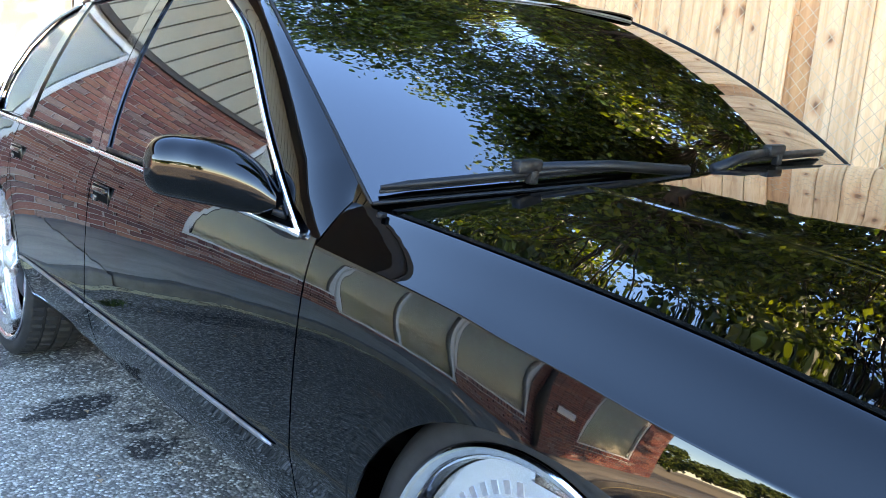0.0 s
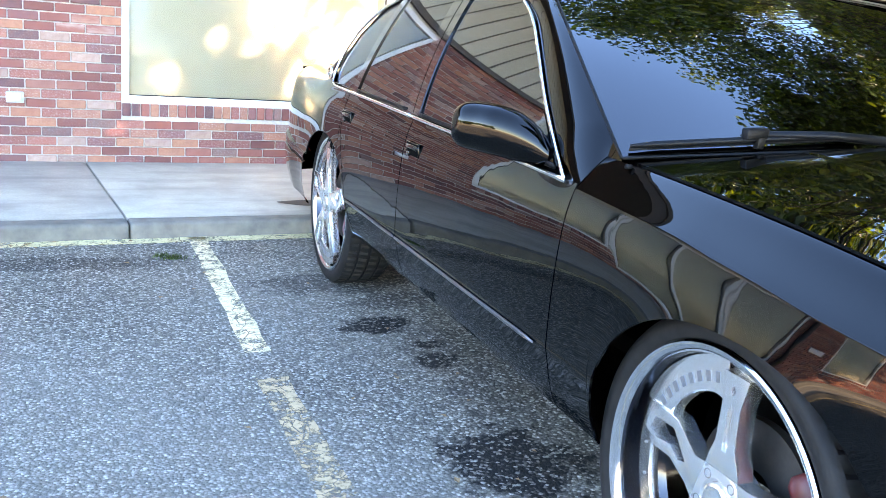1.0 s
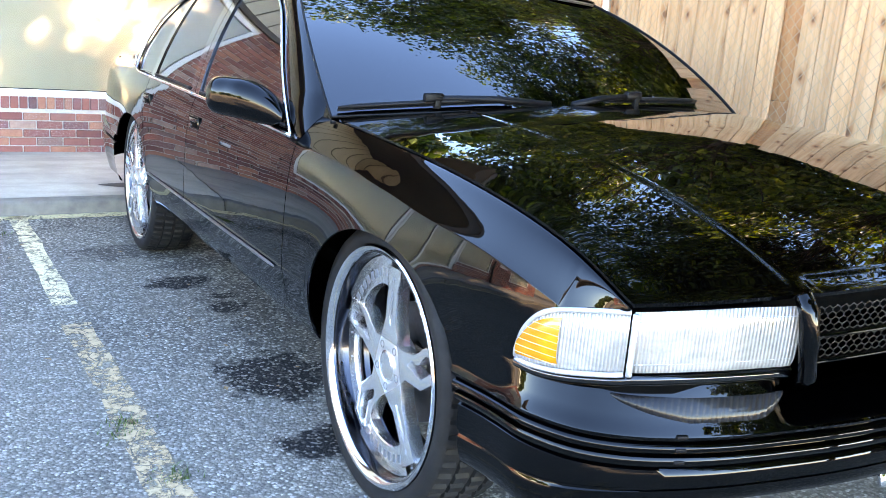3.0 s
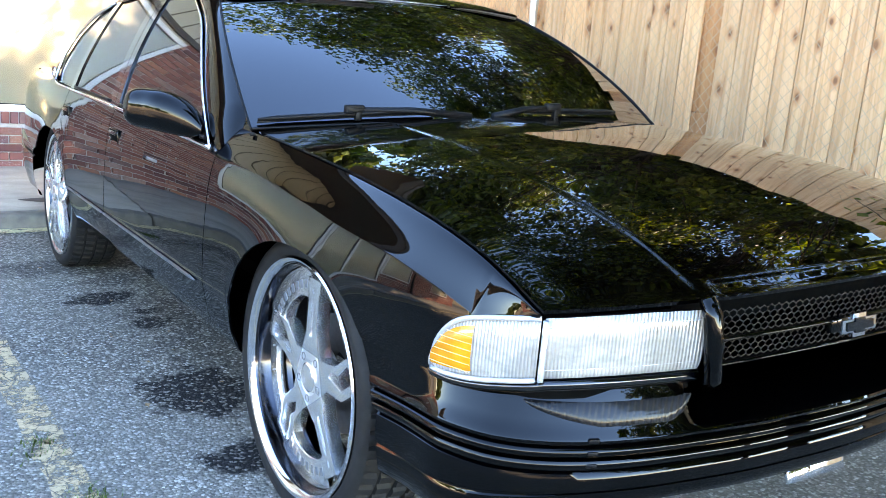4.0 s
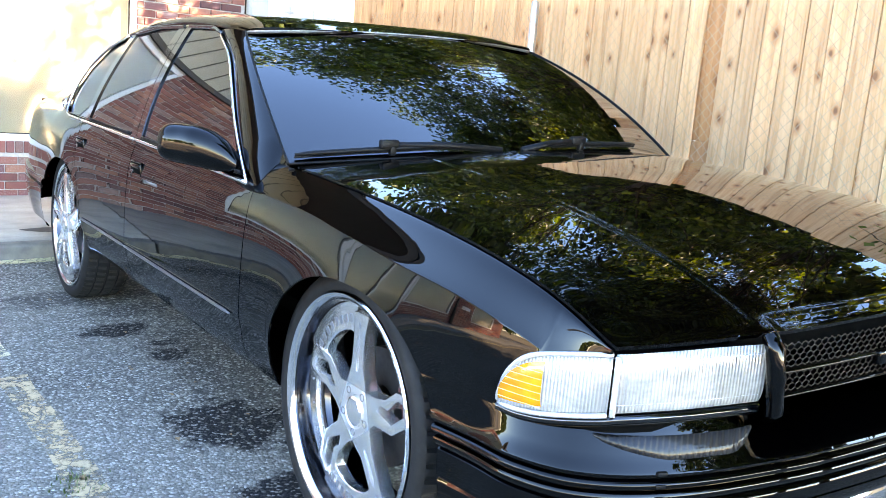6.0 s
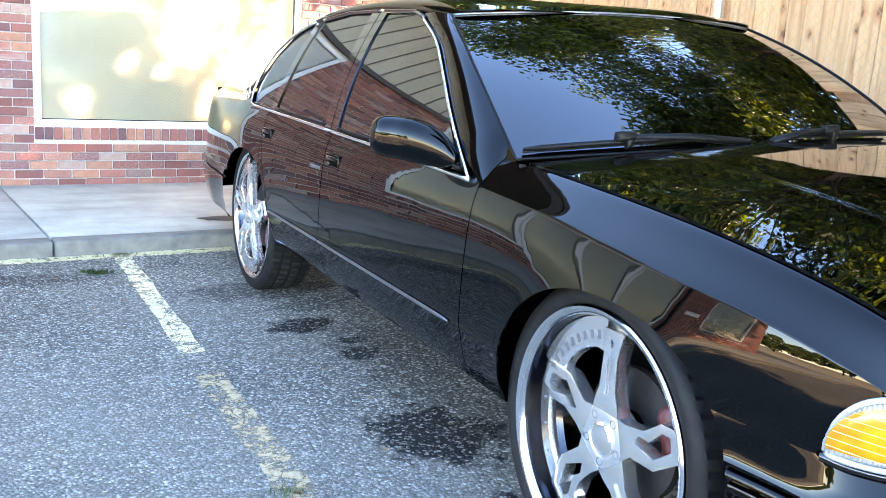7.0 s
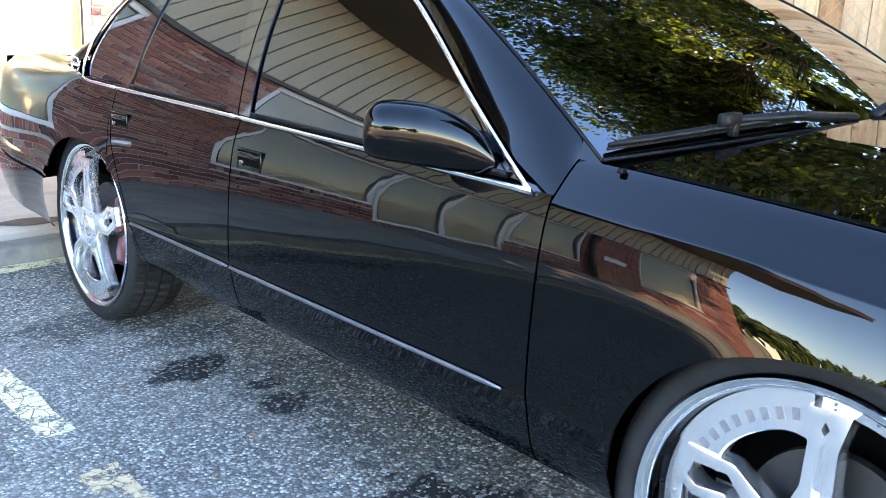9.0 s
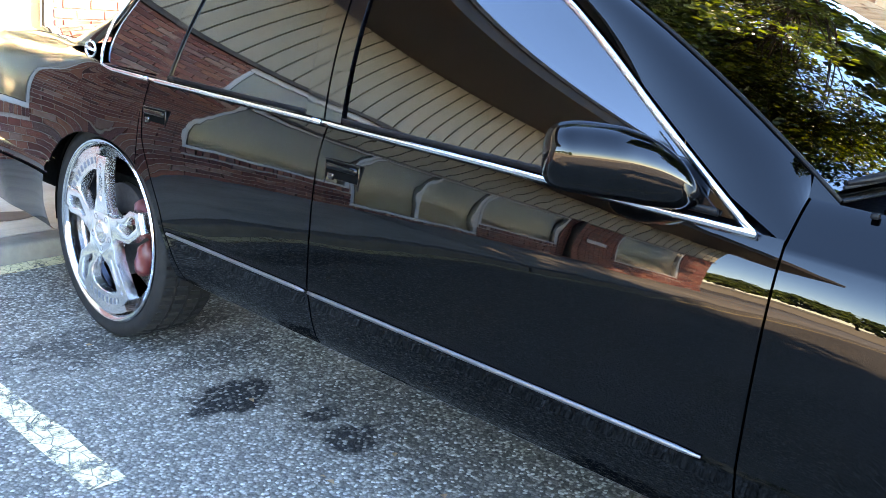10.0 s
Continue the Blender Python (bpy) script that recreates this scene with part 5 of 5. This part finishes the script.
both("belt_filler", lattice("belt_filler", np.array([[(-side_x(y, float(belt(y))) + 0.002, y, float(belt(y)) - 0.004), (-side_x(y, float(belt(y))) + 0.016, y, float(belt(y)) + 0.006), (-glass_x(0.96) + 0.01, y, float(belt(y)) + 0.012), (-0.86, y, float(belt(y)) + 0.012)] for y in np.linspace(0.60, 2.95, 60)])), GLOSS, car)


def moulding(y0, y1, pn, pf):
    pts = [(-(side_x(y, 0.507) + 0.0045), y, 0.507) for y in np.linspace(y0, y1, 24)]
    both("side_moulding", tube("side_moulding", pts, [0.0035] + [0.0062] * 22 + [0.005], 8, ((1, 0, 0), 0.7)), mottled("satin_strip", (0.14, 0.143, 0.15), (0.17, 0.17, 0.178), 20, 0.42, 0.9), pn, pf, "slim bright side moulding")


moulding(0.635, 1.757, front_near, front_far)
moulding(1.773, 2.44, rear_near, rear_far)


def handle(y, z, pn, pf, lock):
    x = -(side_x(y, z))
    frame_bits = [box("h", (0.007, 0.128, 0.005), 0.002, (x, y, z + 0.034)), box("h", (0.007, 0.128, 0.005), 0.002, (x, y, z - 0.034)),
                  box("h", (0.007, 0.005, 0.063), 0.002, (x, y - 0.0615, z)), box("h", (0.007, 0.005, 0.063), 0.002, (x, y + 0.0615, z))]
    both("door_handle", joined("door_handle", frame_bits + [box("h", (0.012, 0.112, 0.018), 0.006, (x - 0.003, y, z + 0.019), 3)]), PAINT, pn, pf, "recessed black pull handle")
    # flat plate: the pocket's shade is put into its near-black colour
    both("handle_recess", box("handle_recess", (0.003, 0.118, 0.063), 0.001, (x, y, z)), DARK, pn, pf)
    both("handle_lever", box("handle_lever", (0.008, 0.022, 0.018), 0.004, (x - 0.003, y + 0.040, z - 0.006)), GLOSS, pn, pf, "glossy handle lever")
    if lock:
        me = lathe("key_lock", [(0.004, 0.0005), (-0.004, 0.012), (-0.0015, 0.0155), (0.004, 0.0165)], 20)
        bm = bmesh.new()
        bm.from_mesh(me)
        bmesh.ops.translate(bm, vec=(x, y + 0.035, z - 0.075), verts=bm.verts)
        bm.to_mesh(me)
        bm.free()
        both("key_lock", me, GLOSS, pn, pf)


handle(1.665, 0.832, front_near, front_far, True)
handle(2.54, 0.845, rear_near, rear_far, False)
ring = [(-(0.928 + 0.004 * math.cos(a)), 3.02 + 0.026 * math.cos(a), 1.012 + 0.026 * math.sin(a)) for a in np.linspace(0, 2 * math.pi, 25)]
both("round_badge", joined("round_badge", [tube("round_badge", ring, 0.005, 6), tube("round_badge", [(-0.930, 2.985, 1.008), (-0.934, 3.02, 1.016), (-0.930, 3.05, 1.012)], [0.004, 0.008, 0.004], 6)]), CHROME, quarter_near, quarter_far, "plain round chrome badge")


# side mirrors
def mirror_mesh():
    """A blunt rounded shell that grows out of its foot on the door."""
    path = np.array([(-0.925, 0.752, 0.962), (-0.955, 0.785, 0.985), (-0.995, 0.832, 1.005), (-1.030, 0.870, 1.0145), (-1.058, 0.915, 1.018), (-1.082, 0.945, 1.0195), (-1.093, 0.962, 1.019), (-1.100, 0.971, 1.018), (-1.103, 0.974, 1.018)])
    rz = [0.022, 0.048, 0.063, 0.0655, 0.065, 0.061, 0.054, 0.040, 0.001]
    ry = [0.024, 0.040, 0.054, 0.058, 0.060, 0.058, 0.052, 0.042, 0.001]
    u = np.linspace(0, 1, len(path))
    fs = [pchip(u, c) for c in (*path.T, rz, ry)]
    th = np.linspace(0, 2 * np.pi, 40, endpoint=False)
    e = np.sign(np.cos(th)) * np.abs(np.cos(th)) ** 0.78
    f = np.sign(np.sin(th)) * np.abs(np.sin(th)) ** 0.74
    P = []
    for q in np.linspace(0, 1, 41):
        x, y, z, a, b = (float(g(q)) for g in fs)
        P.append([np.array([x, y, z]) + np.array([-0.70, -0.71, 0]) * b * i + np.array([0, 0, a * j]) for i, j in zip(e, f)])
    return lattice("side_mirror", np.array(P), wrap=True)


mirror_near, mirror_far = both("side_mirror", mirror_mesh(), PAINT, car, label="rounded black door mirror")
both("mirror_seam", tube("mirror_seam", [(-1.045, 0.868, 1.066), (-1.050, 0.842, 1.05), (-1.055, 0.830, 1.02), (-1.050, 0.832, 0.985)], 0.0015, 6), TRIM, mirror_near, mirror_far)
both("mirror_foot", pane_of("mirror_foot", [(0.700, 0.944), (0.86, 0.948), (0.86, 1.062), (0.835, 1.045)], 0.002, 0.012), GLOSS, mirror_near, mirror_far)


# wipers
def wiper(pivot, knee, blade):
    top = part("wiper", tube("wiper", [pivot, tuple((np.array(pivot) + knee) / 2 + (0, 0, 0.008)), knee], [0.013, 0.011, 0.009], 8), TRIM, car, "black wiper arm")
    b = np.array(blade)
    part("wiper_blade", tube("wiper_blade", b, [0.006] + [0.0115] * (len(blade) - 2) + [0.006], 8, ((0, 0.5, 0.85), 0.75)), TRIM, top)
    part("wiper_rubber", tube("wiper_rubber", b + (0, 0.003, -0.008), 0.004, 6), RUBBER, top)
    part("wiper_joint", box("wiper_joint", (0.065, 0.026, 0.028), 0.006, tuple(np.array(knee) + (0, -0.004, 0.002))), TRIM, top)
    part("wiper_clip", box("wiper_clip", (0.022, 0.018, 0.034), 0.004, tuple(np.array(knee) + (0.012, -0.008, -0.016))), TRIM, top)
    return top


def on_screen(u, v, lift=0.016):
    p = screen(u, v)
    return (p[0], p[1] - 0.42 * lift, p[2] + 0.9 * lift)


wiper(on_screen(-0.22, -0.004, 0.022), on_screen(-0.66, 0.036, 0.03), [on_screen(u, 0.024 + 0.018 * (u + 1), 0.018) for u in np.linspace(-0.98, -0.35, 12)])
wiper(on_screen(-0.12, -0.004, 0.022), on_screen(0.20, 0.036, 0.03), [on_screen(u, 0.030 + 0.02 * u, 0.018) for u in np.linspace(0.06, 0.64, 12)])

# underside, wheel wells and cabin
part("underbody", box("underbody", (1.30, 4.9, 0.22), 0.03, (0, 1.65, 0.42)), DARK, car, "dark underbody")
for yc, a in ((F_ARCH[0], 0.46), (AXLE, 0.48)):
    prof = [(-0.885, a - 0.012), (-0.60, a - 0.012), (-0.60, 0.05)]
    th = np.linspace(-0.15, math.pi + 0.15, 30)
    P = [[(x, yc + r * math.cos(t), HUB + r * math.sin(t) * (0.41 / a)) for x, r in prof] for t in th]
    both("wheel_well", lattice("wheel_well", np.array(P)), DARK, car)
both("sill", lattice("sill", np.array([[(-side_x(y, 0.345) + 0.004, y, 0.350), (-side_x(y, 0.345) + 0.03, y, 0.325), (-0.80, y, 0.30), (-0.6, y, 0.31)] for y in np.linspace(0.41, 2.42, 30)])), TRIM, car)
part("engine_bay", box("engine_bay", (1.40, 1.1, 0.40), 0.02, (0, -0.32, 0.55)), DARK, car)
part("cabin_floor", box("cabin_floor", (1.66, 2.9, 0.05), 0.01, (0, 1.8, 0.55)), DARK, car)
part("dashboard", box("dashboard", (1.60, 0.40, 0.28), 0.08, (0, 0.72, 0.86), 4), DARK, car)


def seat(x, y, w, name="seat"):
    top = part(name, box(name, (w, 0.52, 0.16), 0.06, (x, y, 0.68), 4), LEATHER, car, "grey leather seat")
    part("seat_back", box("seat_back", (w, 0.15, 0.58), 0.06, (0, 0, 0.29), 4), LEATHER, top, at=pose(x, y + 0.24, 0.70, -14, 0, 0))
    part("headrest", box("headrest", (0.26, 0.09, 0.16), 0.035, (0, 0, 0), 4), LEATHER, top, at=pose(x, y + 0.40, 1.28, -10, 0, 0))


seat(-0.38, 1.42, 0.54)
seat(0.38, 1.42, 0.54)
seat(0.0, 2.32, 1.40, "rear_seat")
st = [(0.38 + 0.185 * math.cos(a), 1.02 + 0.075 * math.sin(a), 0.93 + 0.165 * math.sin(a)) for a in np.linspace(0, 2 * math.pi, 33)]
part("steering_wheel", tube("steering_wheel", st, 0.014, 8), DARK, car)


# ---- wheels ----
LIP, TYRE_R = 0.327, 0.387


def wheel_meshes(deep, inset):
    """Deep-lipped wheel, outer face towards -x, axle along x at the origin; deep is how far the spokes sit in."""
    tyre_prof = [(0.012, LIP - 0.006), (-0.004, LIP + 0.002), (-0.012, LIP + 0.018), (-0.012, LIP + 0.034), (-0.006, LIP + 0.046), (0.006, LIP + 0.054), (0.018, TYRE_R - 0.003), (0.045, TYRE_R - 0.0005), (0.047, TYRE_R - 0.009), (0.055, TYRE_R - 0.009), (0.057, TYRE_R),
                 (0.098, TYRE_R + 0.001), (0.100, TYRE_R - 0.009), (0.110, TYRE_R - 0.009), (0.112, TYRE_R + 0.001), (0.152, TYRE_R), (0.154, TYRE_R - 0.009), (0.164, TYRE_R - 0.009), (0.166, TYRE_R - 0.001), (0.20, TYRE_R - 0.004), (0.222, LIP + 0.04), (0.225, LIP + 0.01), (0.205, LIP - 0.01)]
    n = 240
    th = np.linspace(0, 2 * np.pi, n, endpoint=False)
    P = []
    for x, r in tyre_prof:
        cut = 0.008 if r > TYRE_R - 0.0045 else 0.0
        row = []
        for k, a in enumerate(th):
            rr = r - (cut if k % 4 == (1 if x < 0.1 else 3) else 0)
            sk = a + (x - 0.1) * 0.35
            row.append((x, rr * math.cos(sk), rr * math.sin(sk)))
        P.append(row)
    tyre = lattice("tyre", np.array(P), wrap=True)
    sharpened(tyre, 30)
    rim = sharpened(lathe("rim", [(0.010, LIP - 0.012), (-0.002, LIP - 0.002), (-0.008, LIP), (-0.012, LIP - 0.005), (-0.010, LIP - 0.014), (-0.002, LIP - 0.022), (0.004, LIP - 0.025)], 96), 40)
    barrel = sharpened(lathe("barrel", [(0.004, LIP - 0.025), (0.012, LIP - 0.028), (deep + inset + 0.012, LIP - 0.030), (deep + inset + 0.05, LIP - 0.06), (0.20, LIP - 0.055), (0.215, LIP - 0.01)], 96), 40)
    # spoke face: a ring with five forked spokes
    ro, ri = LIP - 0.027, LIP - 0.068
    face_ring = sharpened(lathe("outer_ring", [(deep + inset + 0.022, ri), (deep + inset + 0.004, ri + 0.001), (deep + inset, ri + 0.004), (deep + inset - 0.003, ro - 0.004), (deep + inset + 0.002, ro)], 96), 40)
    hub = sharpened(lathe("hub_disc", [(deep + 0.05, 0.078), (deep + 0.02, 0.077), (deep - 0.002, 0.074), (deep - 0.0035, 0.070), (deep - 0.0035, 0.050), (deep + 0.004, 0.043)], 48), 40)
    cap = sharpened(lathe("centre_cap", [(deep + 0.008, 0.043), (deep - 0.006, 0.041), (deep - 0.010, 0.034), (deep - 0.008, 0.028), (deep - 0.010, 0.022), (deep - 0.011, 0.0008)], 40), 40)
    # two kinds of spoke, standing along +z: a slotted bar, and a fork with an angular window
    bar = joined("spoke", [plate("spoke", [(-0.050, 0.066), (-0.040, 0.096), (-0.027, 0.125), (-0.025, 0.205), (-0.040, ri + 0.012), (0.034, ri + 0.012), (0.029, 0.205), (0.031, 0.125), (0.042, 0.096), (0.050, 0.066)],
                                 [[(-0.004, 0.112), (-0.008, 0.192), (0.002, 0.212), (0.011, 0.192), (0.008, 0.112)], [(0.002, 0.226), (0.008, 0.235), (0.003, 0.249), (-0.005, 0.238)]], depth=0.040, bevel=0.003),
                           plate("spoke", [(-0.008, 0.106), (-0.012, 0.195), (0.0, 0.215), (0.014, 0.195), (0.011, 0.106)], depth=0.015)])
    for v in bar.vertices[-10:]:
        v.co.x += 0.014
    fork = plate("spoke", [(-0.050, 0.066), (-0.036, 0.098), (-0.060, 0.178), (-0.034, ri + 0.012), (0.036, ri + 0.012), (0.050, 0.222), (0.030, 0.160), (0.038, 0.098), (0.050, 0.066)],
                 [[(0.002, 0.116), (-0.034, 0.180), (-0.012, 0.244), (0.020, 0.246), (0.028, 0.222), (0.004, 0.172), (0.016, 0.140)]], depth=0.040, bevel=0.0025)
    return tyre, rim, barrel, face_ring, hub, cap, bar, fork


def ring_segment(a0, a1):
    """A broad lettered part of the outer ring between two spokes; angles as seen from outside."""
    lo, hi = LIP - 0.106, LIP - 0.030
    t = np.linspace(a0, a1, 16)
    mid, half = (a0 + a1) / 2, (a1 - a0) / 2
    inner = [(lo - 0.020 * ((q - mid) / half) ** 4) for q in t]
    rows = []
    for q, r in zip(t, inner):
        c, n = -math.cos(q), math.sin(q)
        rows.append([(x, c * k, n * k) for x, k in ((0.03, r), (0.003, r), (0.0, r + 0.003), (0.0, hi - 0.002), (0.002, hi), (0.02, hi))])
    return sharpened(lattice("ring_segment", np.array(rows)), 40)


def letter_bar():
    return box("letter_bar", (0.0012, 0.014, 0.022), 0)


def wheel(deep, inset, m, label):
    tyre, rim, barrel, ringm, hub, cap, bar, fork = wheel_meshes(deep, inset)
    top = part("wheel", rim, CHROME, car, label, at=m)
    part("tyre", tyre, RUBBER, top, "low-profile black tyre")
    part("barrel", barrel, BARREL, top, "chrome inner barrel, its dark reflections put into the colour")
    part("outer_ring", ringm, POLISHED, top)
    part("hub_disc", hub, BRUSHED, top)
    part("centre_cap", cap, POLISHED, top)
    bar.materials.append(POLISHED)
    fork.materials.append(POLISHED)
    lug = lathe("lug_bore", [(0.000, 0.0005), (0.000, 0.0085), (-0.004, 0.009), (-0.004, 0.0105), (0.006, 0.0115)], 16)
    bolt = lathe("bolt", [(-0.003, 0.0004), (-0.003, 0.0032), (0.002, 0.004)], 8)
    stroke = letter_bar()
    for me, mt in ((lug, ENGRAVED), (bolt, ENGRAVED), (stroke, ENGRAVED)):
        me.materials.append(mt)
    for k in range(5):
        part("spoke", bar if k in (0, 2) else fork, None, top, at=pose(deep - 0.004, 0, 0, 72 * k, 0, 0))
        a = radians(72 * k + 36)
        part("lug_bore", lug, None, top, at=pose(deep - 0.001, -0.060 * math.sin(a), 0.060 * math.cos(a)))
    for a0, a1 in ((radians(96), radians(156)), (radians(240), radians(300))):
        part("ring_segment", ring_segment(a0, a1), POLISHED, top, at=pose(deep + inset * 0.2 - 0.002, 0, 0))
        for q in np.linspace(a0 + 0.12, a1 - 0.12, 8):
            part("letter_bar", stroke, None, top, at=pose(deep + inset * 0.2 - 0.0026, -math.cos(q) * (LIP - 0.076), math.sin(q) * (LIP - 0.076), math.degrees(math.pi / 2 - q), 0, 0))
    for q in np.linspace(0, 2 * math.pi, 24, endpoint=False):
        part("bolt", bolt, None, top, at=pose(deep + inset - 0.001, math.cos(q) * (LIP - 0.050), math.sin(q) * (LIP - 0.050)))
    part("brake_disc", sharpened(lathe("brake_disc", [(deep + 0.085, 0.06), (deep + 0.085, 0.165), (deep + 0.105, 0.166), (deep + 0.105, 0.06)], 48), 30), ROTOR, top, "rust-tinged iron brake disc")
    return top


def caliper(y, z, x, ang, reach):
    pts = [(x, y + 0.172 * math.cos(a), z + 0.172 * math.sin(a)) for a in np.linspace(ang - reach, ang + reach, 9)]
    return tube("brake_caliper", pts, [0.03] + [0.042] * 7 + [0.03], 10, ((1, 0, 0), 0.9))


XL = 0.915
for y, deep, inset in ((0.0, 0.034, 0.020), (AXLE, -0.020, 0.055)):
    wheel(deep, inset, pose(-XL, y, HUB + 0.003), "large polished five-spoke alloy wheel with a deep chrome lip")
    wheel(deep, inset, pose(XL, y, HUB + 0.003, 0, 0, 180), "large polished five-spoke alloy wheel with a deep chrome lip")
    part("brake_caliper", caliper(y, HUB, -XL + deep + 0.085, math.pi * (0.88 if y == 0 else 1.0), 0.38 if y == 0 else 0.8), CALIPER, car, "red brake caliper")
    part("brake_caliper", caliper(y, HUB, XL - deep - 0.085, math.pi * (0.88 if y == 0 else 1.0), 0.38 if y == 0 else 0.8), CALIPER, car, "red brake caliper")



def lean_car():
    """The car stands on ground that climbs towards its far side: every part is lifted by how far it stands over there."""
    bpy.context.view_layer.update()
    done = set()
    for ob in car.children_recursive:
        if ob.name.split(".")[0] == "wheel":
            ob.location.z += LEAN * max(0.0, ob.location.x - LEAN_X)
        if ob.type != "MESH" or any(p.name.split(".")[0] == "wheel" for p in (ob, ob.parent)):
            continue
        if ob.data.name in done:
            ob.data = ob.data.copy()
        done.add(ob.data.name)
        m = ob.matrix_world.copy()
        shear = Matrix.Identity(4)
        shear[2][0], shear[2][3] = LEAN, -LEAN * LEAN_X
        ob.data.transform(m.inverted() @ shear @ m)


lean_car()

# ---- small things on the ground ----
def grass_tuft(x, y, n, h, seed):
    rng = np.random.default_rng(seed)
    V, F = [], []
    for k in range(n):
        b = np.array([rng.normal() * 0.035, rng.normal() * 0.025, 0])
        lean = rng.normal(size=2) * 0.5
        hh = h * rng.uniform(0.5, 1.2)
        w = rng.uniform(0.0015, 0.003)
        tip = b + (lean[0] * hh, lean[1] * hh, hh)
        mid = (b + tip) / 2 + (0, 0, 0.2 * hh)
        i = len(V)
        V += [b + (w, 0, 0), b - (w, 0, 0), mid + (0, w, 0), mid - (0, w, 0), tip]
        F += [(i, i + 1, i + 3, i + 2), (i + 2, i + 3, i + 4)]
    ob = part("grass_tuft", mesh_of("grass_tuft", V, F), GRASS, at=pose(x, y, 0))
    tagged(ob, "small green grass tuft growing from a crack in the asphalt", "grass", kind="stuff")


grass_tuft(-1.42, 0.69, 34, 0.03, 1)
grass_tuft(-1.45, 0.62, 22, 0.024, 2)
grass_tuft(-1.60, 3.40, 80, 0.03, 3)
grass_tuft(-1.66, 3.44, 60, 0.025, 4)
grass_tuft(-1.36, 0.30, 40, 0.03, 5)


def fallen_leaves():
    rng = np.random.default_rng(8)
    bm = bmesh.new()
    spots = [(KERB @ Vector((rng.uniform(-3.2, 1.6), rng.uniform(-0.16, -0.02), 0.006))) for _ in range(46)]
    spots += [Vector((rng.uniform(-1.2, -0.7), rng.uniform(0.7, 2.2), 0.006)) for _ in range(10)]
    spots += [Vector((rng.uniform(-3.0, -0.9), rng.uniform(0.5, 3.7), 0.006)) for _ in range(12)]
    shape = bpy.data.meshes.new("fallen_leaf")
    ring = [(0, 0, 0), (0.4, 0.3, 0.12), (1, 0, 0.05), (0.4, -0.3, 0.15)]
    shape.from_pydata(ring, [], [(0, 1, 2), (0, 2, 3)])
    shape.materials.append(LITTER)
    bm.free()
    for p in spots:
        ob = part("fallen_leaf", shape, None, at=Matrix.Translation(p) @ pose(0, 0, 0, rng.uniform(-15, 15), rng.uniform(-12, 5), rng.uniform(0, 360)) @ Matrix.Scale(rng.uniform(0.02, 0.045), 4))
        tagged(ob, "dry brown fallen leaf on the asphalt", "leaf", "fallen leaves along the kerb")


fallen_leaves()

# wet patch on the pavement
bm = bmesh.new()
ringv = [bm.verts.new((0.19 * math.cos(a) * (1 + 0.12 * math.sin(3 * a)), 0.085 * math.sin(a) * (1 + 0.1 * math.cos(4 * a)), 0)) for a in np.linspace(0, 2 * math.pi, 28, endpoint=False)]
bm.faces.new(ringv)
tagged(part("wet_patch", bm, mottled("wet_concrete", (0.07, 0.065, 0.06), (0.09, 0.085, 0.08), 12, 0.7, Specular_IOR_Level=0.05), at=pose(-0.68, 4.40, WALK + 0.003)), "dark damp stain on the concrete pavement", "stain", kind="structure")

# ---- bricks of the front wall, last ----
def lay_bricks():
    rng = random.Random(3)
    full, half, soldier = brick_mesh("brick", LONG - JOINT, COURSE - JOINT), brick_mesh("brick", LONG / 2 - JOINT, COURSE - JOINT), brick_mesh("brick", COURSE - JOINT, 0.097 - JOINT)
    for me in (full, half, soldier):
        me.materials.append(BRICK)
    near, far = [], []
    rows = int((EAVE - WALK) / COURSE)
    for k in range(rows):
        z = WALK - 0.02 + COURSE * (k + 0.5)
        spans = [(WALL_X0, WALL_X1)]
        for o in OPENINGS:
            if o[2] - 0.1 < z + COURSE / 2 - 0.004 and z - COURSE / 2 < o[3]:
                spans = [s for a, b in spans for s in ((a, min(b, o[0])), (max(a, o[1]), b)) if s[1] - s[0] > 0.02]
        for a, b in spans:
            x = a - (LONG / 2 if k % 2 else 0)
            x0 = WALL_X0 - (LONG / 2 if k % 2 else 0)
            x = x0 + LONG * math.floor((a - x0) / LONG)
            while x < b - 0.01:
                l, r = max(x, a), min(x + LONG, b)
                if r - l > 0.035:
                    item = ((l + r) / 2, z, r - l - JOINT, COURSE - JOINT)
                    (near if -2.0 < item[0] < 2.6 and z < 1.0 else far).append(item)
                x += LONG
    for o in OPENINGS:
        x = o[0]
        while x < o[1] - 0.02:
            item = (x + COURSE / 2, o[2] - 0.051, COURSE - JOINT, 0.097 - JOINT * 0.5)
            (near if -2.0 < item[0] < 2.6 else far).append(item)
            x += COURSE
    near.sort(key=lambda i: i[1])
    far += near[300:]
    for x, z, w, h in near[:300]:
        me = soldier if h > w else full
        s = (w / ((COURSE if h > w else LONG) - JOINT), 1, h / ((0.097 if h > w else COURSE) - JOINT))
        m = pose(x, rng.uniform(-.003, .003), z, 0, rng.uniform(-.5, .5), 0) @ Matrix.Diagonal((*s, 1))
        part("brick", me, None, wall, at=m)
    V, F = [], []
    base = np.array([v.co[:] for v in full.vertices])
    polys = [tuple(p.vertices) for p in full.polygons]
    for x, z, w, h in far:
        i = len(V)
        s = (w / (LONG - JOINT), 1, h / (COURSE - JOINT))
        V += (base * s + (x, rng.uniform(-.003, .003), z)).tolist()
        F += [tuple(i + q for q in p) for p in polys]
    me = bpy.data.meshes.new("bricks")
    me.from_pydata(V, [], F)
    tagged(part("bricks", me, BRICK, wall), kind="stuff")


lay_bricks()
